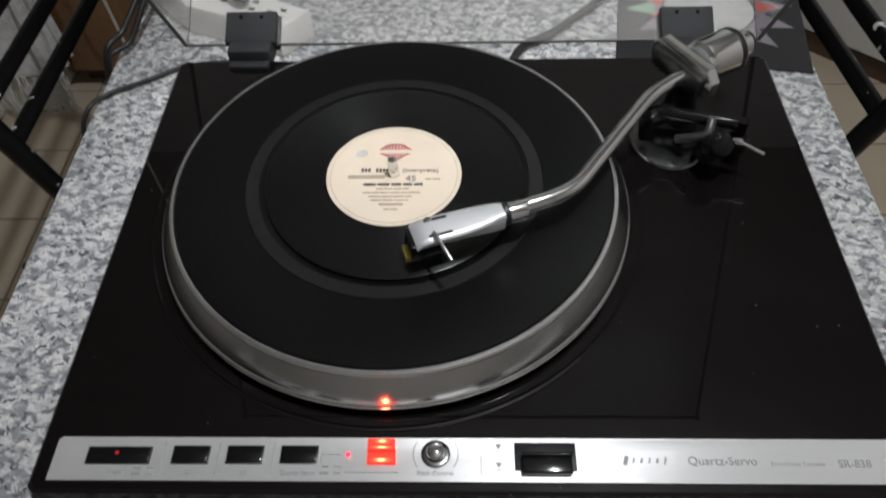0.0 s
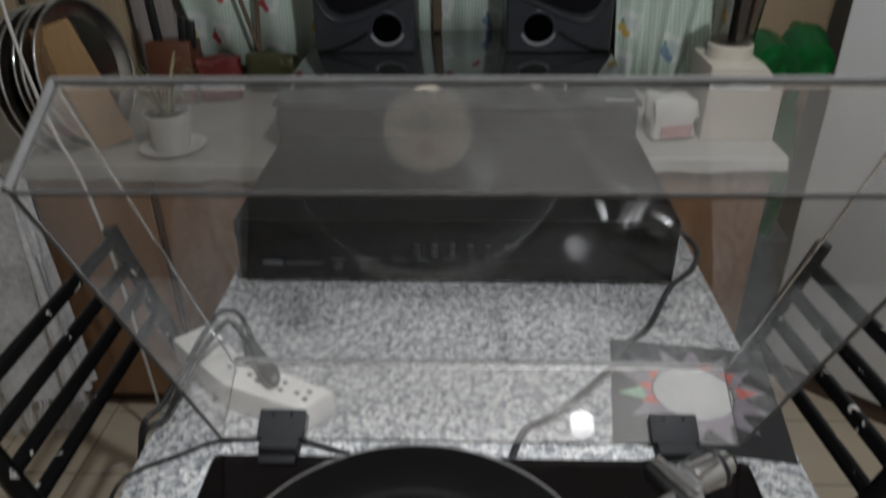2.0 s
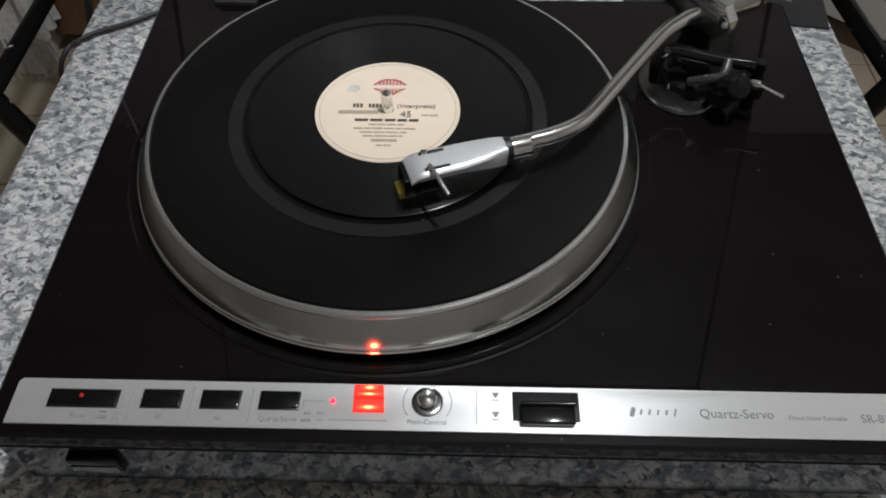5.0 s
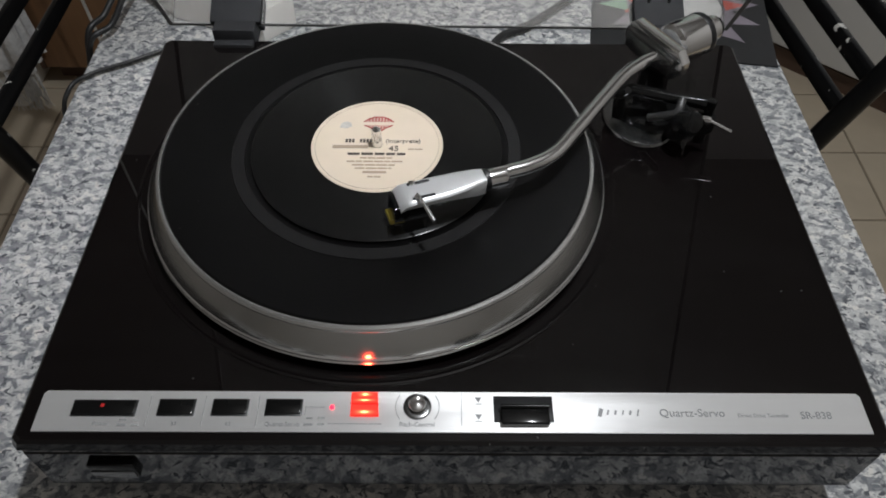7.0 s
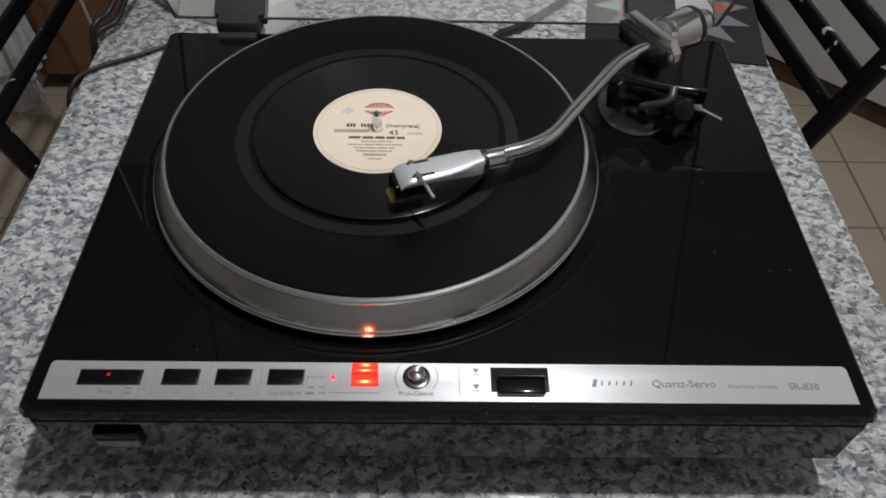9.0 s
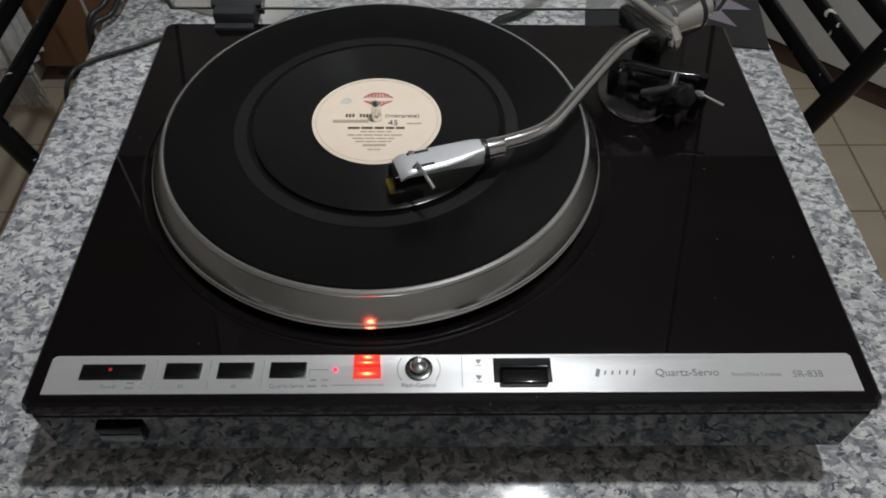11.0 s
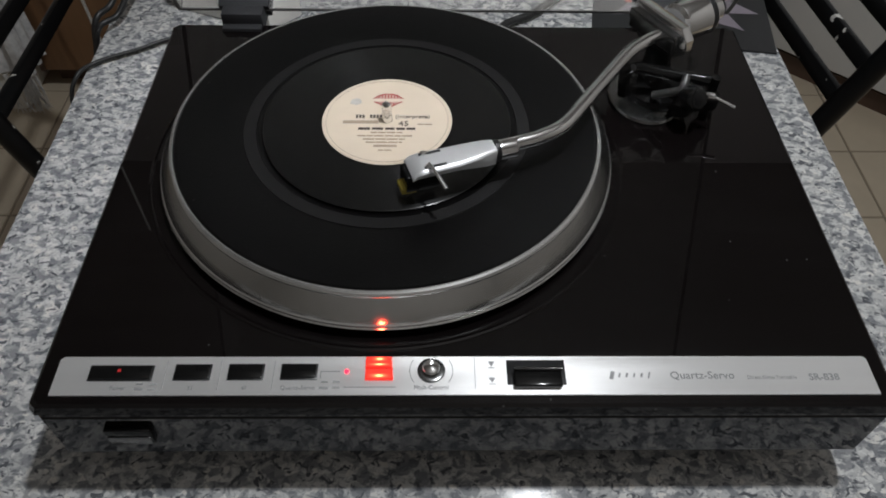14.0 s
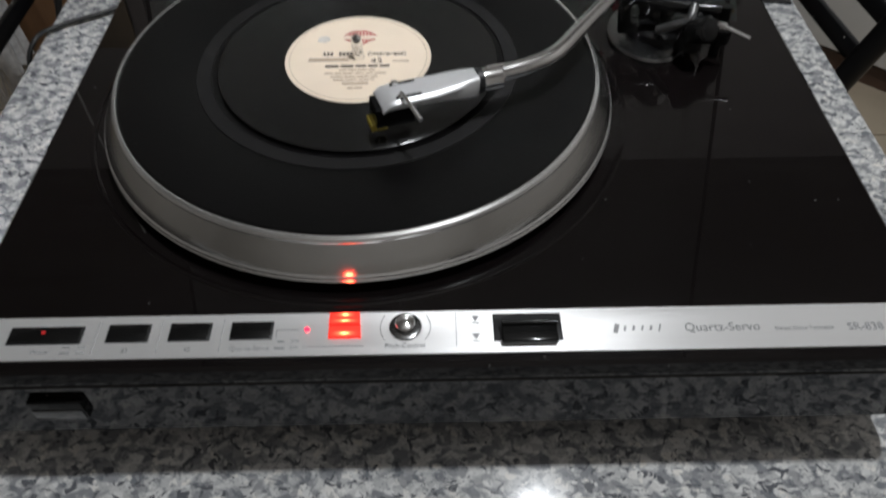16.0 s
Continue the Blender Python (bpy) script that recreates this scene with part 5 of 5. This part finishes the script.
curtain(-1.09, -0.36, 1.985, -0.10, 1.1, 3.0, "pale green curtain with printed fruit, gathered to one side", 0.31)
curtain(-0.19, 0.12, 2.020, -0.06, 1.1, 2.4, "pale green fruit-print curtain behind the speakers", 0, 2.0)
curtain(0.35, 1.02, 1.985, -0.112, 1.1, 4.4, "pale green curtain with cherries and lemons", 0.03, 1.0, -0.40, 0.20)

# cords that hang before the curtain
for a, b in (((-0.820, 1.925, 0.92), (-0.582, 1.925, -0.119)), ((-0.520, 1.93, 0.9), (-0.606, 1.93, -0.1185))):
    solo("cord", tube([a, ((a[0] + b[0]) / 2 - 0.012, a[1], (a[2] + b[2]) / 2), b], 0.006, 8), CORD, "brown cord hanging in front of the curtain", "cord", "curtain cords")

solo("slat", box(-0.110, -0.085, 1.972, 1.979, 0.0, 0.95, 0.002), CORD, "narrow brown wooden slat between the curtain's folds", "slat")

# planks and boards that lean on the wall
for k, (x, wd, y, material, lean) in enumerate(((-1.34, 0.16, 1.93, PLANK, 1), (-1.17, 0.14, 1.945, PLANK, 1.5), (-1.02, 0.13, 1.93, PLANK, 2.0), (-0.905, 0.05, 1.92, PLANK_GREY, 2.5), (-0.845, 0.05, 1.925, PLANK_GREY, 2.5))):
    solo("plank", box(-wd / 2, wd / 2, -0.009, 0.009, 0, 1.25, 0.002, 2, pose(x, y, SB_Z if x > -1.05 else SB_Z + 0.0, 0, -lean, 0)), material, "long wooden plank leaning on the wall", "plank", "leaning planks")
solo("board", box(-0.095, 0.095, -0.008, 0.008, 0, 1.0, 0.002, 2, pose(0.84, 1.90, SB_Z - 0.2, -2, 4.5, 0)), BOARD_TAN, "tan fibreboard panel leaning behind the blender", "board")

# pans, cutting board, knife block
TRAY_N = Vector((1.2, -0.20, 0.20)).normalized()
for k in range(5):
    c = Vector((-0.868, 1.446, 0.038)) - TRAY_N * (0.0, 0.024, 0.046, 0.074, 0.100)[k] + Vector((0, (0.0, -0.012, -0.004, -0.016, -0.01)[k], -0.003 * k))
    m = Matrix.Translation(c) @ TRAY_N.to_track_quat("Z", "Y").to_matrix().to_4x4()
    tray = thing("tray", (c.x, c.y, SB_Z), "round stainless steel tray standing on edge", "tray", "stacked trays")
    r = 0.157 + 0.002 * k
    part("dish", lathe([(0, 0.0), (r - 0.035, 0.0), (r - 0.015, 0.012), (r - 0.002, 0.016), (r, 0.014), (r - 0.013, 0.008), (r - 0.033, -0.003), (0, -0.003)], 64, m), STEEL, tray)
    part("rolled_edge", torus(r - 0.0005, 0.0034, 64, 8, m @ pose(0, 0, 0.015)), CHROME, tray)
solo("cutting_board", box(-0.042, 0.042, -0.009, 0.009, -0.004, 0.275, 0.008, 3, pose(-0.802, 1.39, SB_Z + 0.014, -4, -17, 18)), BOARD_WORN, "tan wooden cutting board leaning in the trays", "cutting board")
kb = thing("knife_block", (-0.77, 1.72, SB_Z), "red-brown wooden knife block with black-handled knives", "knife block")
part("block", box(-0.058, 0.058, -0.045, 0.045, 0, 0.158, 0.006, 2, pose(-0.770, 1.72, SB_Z, -6, 0, 0)), ORANGE_RED, kb)
for x, hh, lean in ((-0.785, 0.285, -5), (-0.742, 0.22, 3), (-0.725, 0.21, 4)):
    part("knife_handle", box(-0.011, 0.011, -0.008, 0.008, 0.14, hh, 0.005, 2, pose(x, 1.70, SB_Z, -6, lean, 0)), BLACK, kb)


def crumpled(w, d, h, m, amount, seed):
    """A soft packet with a creased skin."""
    bm = box(-w / 2, w / 2, -d / 2, d / 2, 0, h, 0.014, 2)
    bmesh.ops.subdivide_edges(bm, edges=bm.edges[:], cuts=2, use_grid_fill=True)
    for v in bm.verts:
        q = v.co * 38 + Vector((seed, seed, 0))
        f = min(1.0, v.co.z / (0.3 * h))
        v.co += f * amount * Vector((noise.noise(q), noise.noise(q + Vector((7, 0, 0))), noise.noise(q + Vector((0, 9, 0)))))
    bm.transform(m)
    return bm


solo("packet", crumpled(0.11, 0.06, 0.115, pose(-0.655, 1.72, SB_Z + 0.003, 0, 0, 12), 0.016, 1.0), RED_CLOTH, "crumpled dark red packet", "packet", smooth=60)
solo("packet", crumpled(0.13, 0.07, 0.10, pose(-0.535, 1.80, SB_Z + 0.003, 0, 0, -8), 0.018, 5.0), BAG_GREEN, "crumpled dark green bag", "packet", smooth=60)

# plant in its white pot
POT = (-0.668, 1.375)
pot = thing("potted_plant", (*POT, SB_Z), "small spider plant in a white ribbed pot on a saucer", "plant")
pp = pose(*POT, SB_Z + 0.003)
part("saucer", lathe([(0, 0), (0.052, 0), (0.070, 0.008), (0.073, 0.011), (0.068, 0.010), (0.050, 0.004), (0, 0.004)], 48, pp), POT_GREY, pot)
part("pot", lathe([(0, 0.005), (0.038, 0.005), (0.046, 0.060), (0.050, 0.070), (0.051, 0.088), (0.047, 0.088), (0.045, 0.070), (0, 0.070)], 48, pp), POT_GREY, pot, "white ribbed plastic pot")
part("soil", lathe([(0.0455, 0.076), (0.02, 0.081), (0, 0.080)], 24, pp), SOIL, pot)
leaves, dry = bmesh.new(), bmesh.new()
for k in range(26):
    a, ln = random.uniform(0, 6.28), random.uniform(0.09, 0.2)
    tgt = dry if k % 3 == 0 else leaves
    pts = [Vector((math.cos(a) * (0.008 + ln * f * 0.55), math.sin(a) * (0.008 + ln * f * 0.55), 0.078 + ln * (1.45 * f - 0.95 * f * f) * random.uniform(0.85, 1.1))) for f in (0, 0.25, 0.5, 0.75, 1.0)]
    join(tgt, tube(pts, [0.0022, 0.0034, 0.0034, 0.0024, 0.0006], 6, 0.3), pp)
part("leaves", leaves, LEAF, pot, "narrow green leaves")
part("dry_leaves", dry, LEAF_DRY, pot, "yellowed leaves")

# blender
BL = pose(0.570, 1.505, SB_Z + 0.003)
bl = thing("blender", (0.570, 1.505, SB_Z), "ivory kitchen blender with a smoked jug", "blender")


part("motor_base", prism([(-0.058, 0.0), (0.1045, 0.0), (0.1045, 0.122), (0.058, 0.170), (-0.058, 0.170)], 0.0, 0.156, 0.007, 3, BL @ pose(0, 0.078, 0, 90, 0, 0)), IVORY_PLASTIC, bl)
part("collar", lathe([(0.050, 0.160), (0.049, 0.198), (0.044, 0.202), (0, 0.202)], 40, BL), IVORY_PLASTIC, bl)
part("jug", lathe([(0.043, 0.198), (0.047, 0.21), (0.062, 0.355), (0.063, 0.362), (0.060, 0.362), (0.058, 0.355), (0.044, 0.212), (0, 0.208)], 48, BL), SMOKE, bl, "smoked clear jug")
part("jug_lid", lathe([(0.062, 0.360), (0.065, 0.363), (0.064, 0.372), (0.058, 0.376), (0.0, 0.376)], 40, BL), SMOKE, bl, "clear lid")
part("lid_disc", lathe([(0.036, 0.376), (0.036, 0.384), (0.030, 0.388), (0, 0.388)], 36, BL), WHITE_PLASTIC, bl, "white disc on the lid")
part("blade_post", lathe([(0.009, 0.205), (0.007, 0.33), (0, 0.335)], 20, BL), SPEAKER_BLACK, bl)

# bag and bottles
packet = solo("packet", crumpled(0.105, 0.07, 0.095, pose(0.448, 1.46, SB_Z + 0.003, 0, 0, 10), 0.014, 3.0), WHITE_PLASTIC, "crumpled white and pink food packet beside the blender", "packet", smooth=60)
part("packet_print", box(-0.036, 0.036, -0.0425, -0.039, 0.012, 0.040, 0.001, 1, pose(0.448, 1.46, SB_Z + 0.003, 0, 0, 10)), PINK_PRINT, packet, "faded pink printed band")


def bottle(at, h, r, material, label, cap=None, tilt=(0, 0, 0)):
    b = thing("bottle", at, label, "bottle", "plastic bottles")
    m = pose(*at, *tilt)
    part("body", lathe([(0, 0.006), (r * 0.35, 0.004), (r * 0.62, 0.0), (r * 0.86, 0.006), (r * 0.98, 0.020), (r * 0.96, h * 0.25), (r, h * 0.45), (r * 0.97, h * 0.62), (r * 0.75, h * 0.76), (0.016, h * 0.90), (0.0135, h * 0.94), (0.0135, h)], 36, m), material, b)
    part("cap", lathe([(0.0155, h - 0.012), (0.0155, h + 0.006), (0, h + 0.007)], 20, m), cap or BOTTLE_RED, b)
    return b


solo("crate", box(0.675, 0.785, 1.45, 1.585, FLOOR, -0.382, 0.008), SPEAKER_BLACK, "dark plastic crate under the green bottles", "crate")
for x, y in ((0.712, 1.486), (0.748, 1.549)):
    bottle((x, y, -0.382), 0.335, 0.034, BOTTLE_GREEN, "empty green plastic bottle in the crate's stack", BOTTLE_GREEN)
bottle((0.688, 1.50, 0.018), 0.20, 0.060, BOTTLE_GREEN, "squat green plastic bottle lying on top of the stack", BOTTLE_GREEN, (-84, 0, 6))
bottle((0.772, 1.53, 0.015), 0.17, 0.055, BOTTLE_GREEN, "crushed green plastic bottle lying on top of the stack", BOTTLE_GREEN, (-70, -10, -8))
soda = bottle((0.800, 1.630, FLOOR), 0.32, 0.036, SMOKE, "clear bottle with a red cap and red label", BOTTLE_RED)
part("wrapper", lathe([(0.0365, 0.120), (0.0370, 0.122), (0.0370, 0.196), (0.0365, 0.198)], 36, pose(0.800, 1.630, FLOOR)), BOTTLE_RED, soda, "red paper label")

# white fridge, standing askew
FR = pose(0.807, 1.50, FLOOR, 0, 0, -42)
fridge = thing("fridge", (0.807, 1.50, FLOOR), "white enamelled fridge standing askew", "fridge")
part("body", box(0.0, 0.60, 0.045, 0.55, 0.05, 1.45, 0.006, 2, FR), ENAMEL, fridge)
part("door", box(0.0, 0.60, 0.0, 0.043, 0.07, 1.15, 0.008, 3, FR), ENAMEL, fridge, "white lower door")
part("door", box(0.0, 0.60, 0.0, 0.043, 1.175, 1.45, 0.008, 3, FR), ENAMEL, fridge, "white freezer door")
part("handle", box(0.01, 0.10, -0.014, 0.0, 1.185, 1.205, 0.004, 2, FR), SILVER_PAINT, fridge)
part("kick_plate", box(0.02, 0.58, 0.03, 0.06, 0.0, 0.05, 0, 1, FR), WOOD_DARK, fridge, "dark kick plate")


# cloth-covered appliance by the sideboard
cov = thing("covered_appliance", (-1.30, 1.45, FLOOR), "appliance hidden under a white crocheted cover", "appliance")
part("body", box(-1.62, -1.03, 1.24, 1.80, FLOOR, SB_Z - 0.045, 0.01), WHITE_PLASTIC, cov)
bm = bmesh.new()
ring = [(-1.64, 1.82), (-1.64, 1.215), (-0.975, 1.215), (-0.975, 1.29)]
pts = []
for a, b in zip(ring, ring[1:]):
    for k in range(30):
        pts.append((a[0] + (b[0] - a[0]) * k / 30, a[1] + (b[1] - a[1]) * k / 30))
pts.append(ring[-1])
cols = []
for i, (x, y) in enumerate(pts):
    cols.append([bm.verts.new((x + 0.02 * f * math.sin(i * 0.9), y - 0.02 * f * math.cos(i * 0.7), SB_Z - 0.03 - f * 0.57)) for f in (0, 0.05, 0.3, 0.6, 1.0)])
for a, b in zip(cols, cols[1:]):
    for k in range(4):
        bm.faces.new((a[k], b[k], b[k + 1], a[k + 1]))
bm.faces.new([c[0] for c in cols])
bmesh.ops.recalc_face_normals(bm, faces=bm.faces[:])
part("cover", bm, LACE, cov, "white crocheted cover")
fringe = bmesh.new()
for i in range(24, len(pts) - 20):
    x, y = pts[i]
    for j in range(3):
        xx, yy = x + random.uniform(-0.01, 0.01), y - 0.01 + random.uniform(-0.008, 0.008)
        join(fringe, tube([(xx, yy, SB_Z - 0.59), (xx + random.uniform(-0.012, 0.012), yy - 0.01, SB_Z - 0.65), (xx + random.uniform(-0.02, 0.02), yy - 0.005, SB_Z - 0.70)], [0.0018, 0.0016, 0.0008], 4))
part("fringe", fringe, LACE, cov, "tangled white fringe")

# white flex that hangs in front of the trays
solo("cable", tube(smooth_path([(-0.81, 1.15, 1.2), (-0.815, 1.15, 0.60), (-0.820, 1.15, 0.415), (-0.823, 1.15, 0.237), (-0.814, 1.15, 0.118), (-0.797, 1.15, 0.0), (-0.776, 1.15, -0.07), (-0.758, 1.15, -0.19), (-0.750, 1.16, -0.40), (-0.75, 1.18, -0.70), (-0.76, 1.2, FLOOR + 0.004), (-0.9, 1.1, FLOOR + 0.004)], 6), 0.0035, 8), WHITE_CABLE, "thin white flex hanging by the sideboard", "cable", "cables")

# dark leaf on the floor
solo("scrap", lathe([(0, 0.006), (0.012, 0.005), (0.02, 0.0)], 14, pose(-0.912, 0.754, FLOOR) @ Matrix.Diagonal((1.8, 0.9, 1, 1))), WOOD_DARK, "dark scrap lying on the floor tiles", "scrap")


# ---------------------------------------------------------------- floor tiles
def floor_tiles():
    size, gap = 0.2175, 0.005
    first = None
    for i in range(-12, 8):
        for j in range(-12, 10):
            x, y = -0.944 + 0.1 + size * (i + 4), 0.884 + size * j
            if not (-2.62 < x - size / 2 and x + size / 2 < 1.75 and -1.6 < y and y + size < 2.06):
                continue
            if first is None:
                first = part("tile", box(gap / 2, size - gap / 2, gap / 2, size - gap / 2, -0.006, 0.0, 0.0012, 1), TILE, FLOOR_OB, "", 0)
                ob = first
            else:
                ob = new("tile", first.data)
                ob.parent = FLOOR_OB
            ob.location = (x - size / 2, y, FLOOR)


floor_tiles()
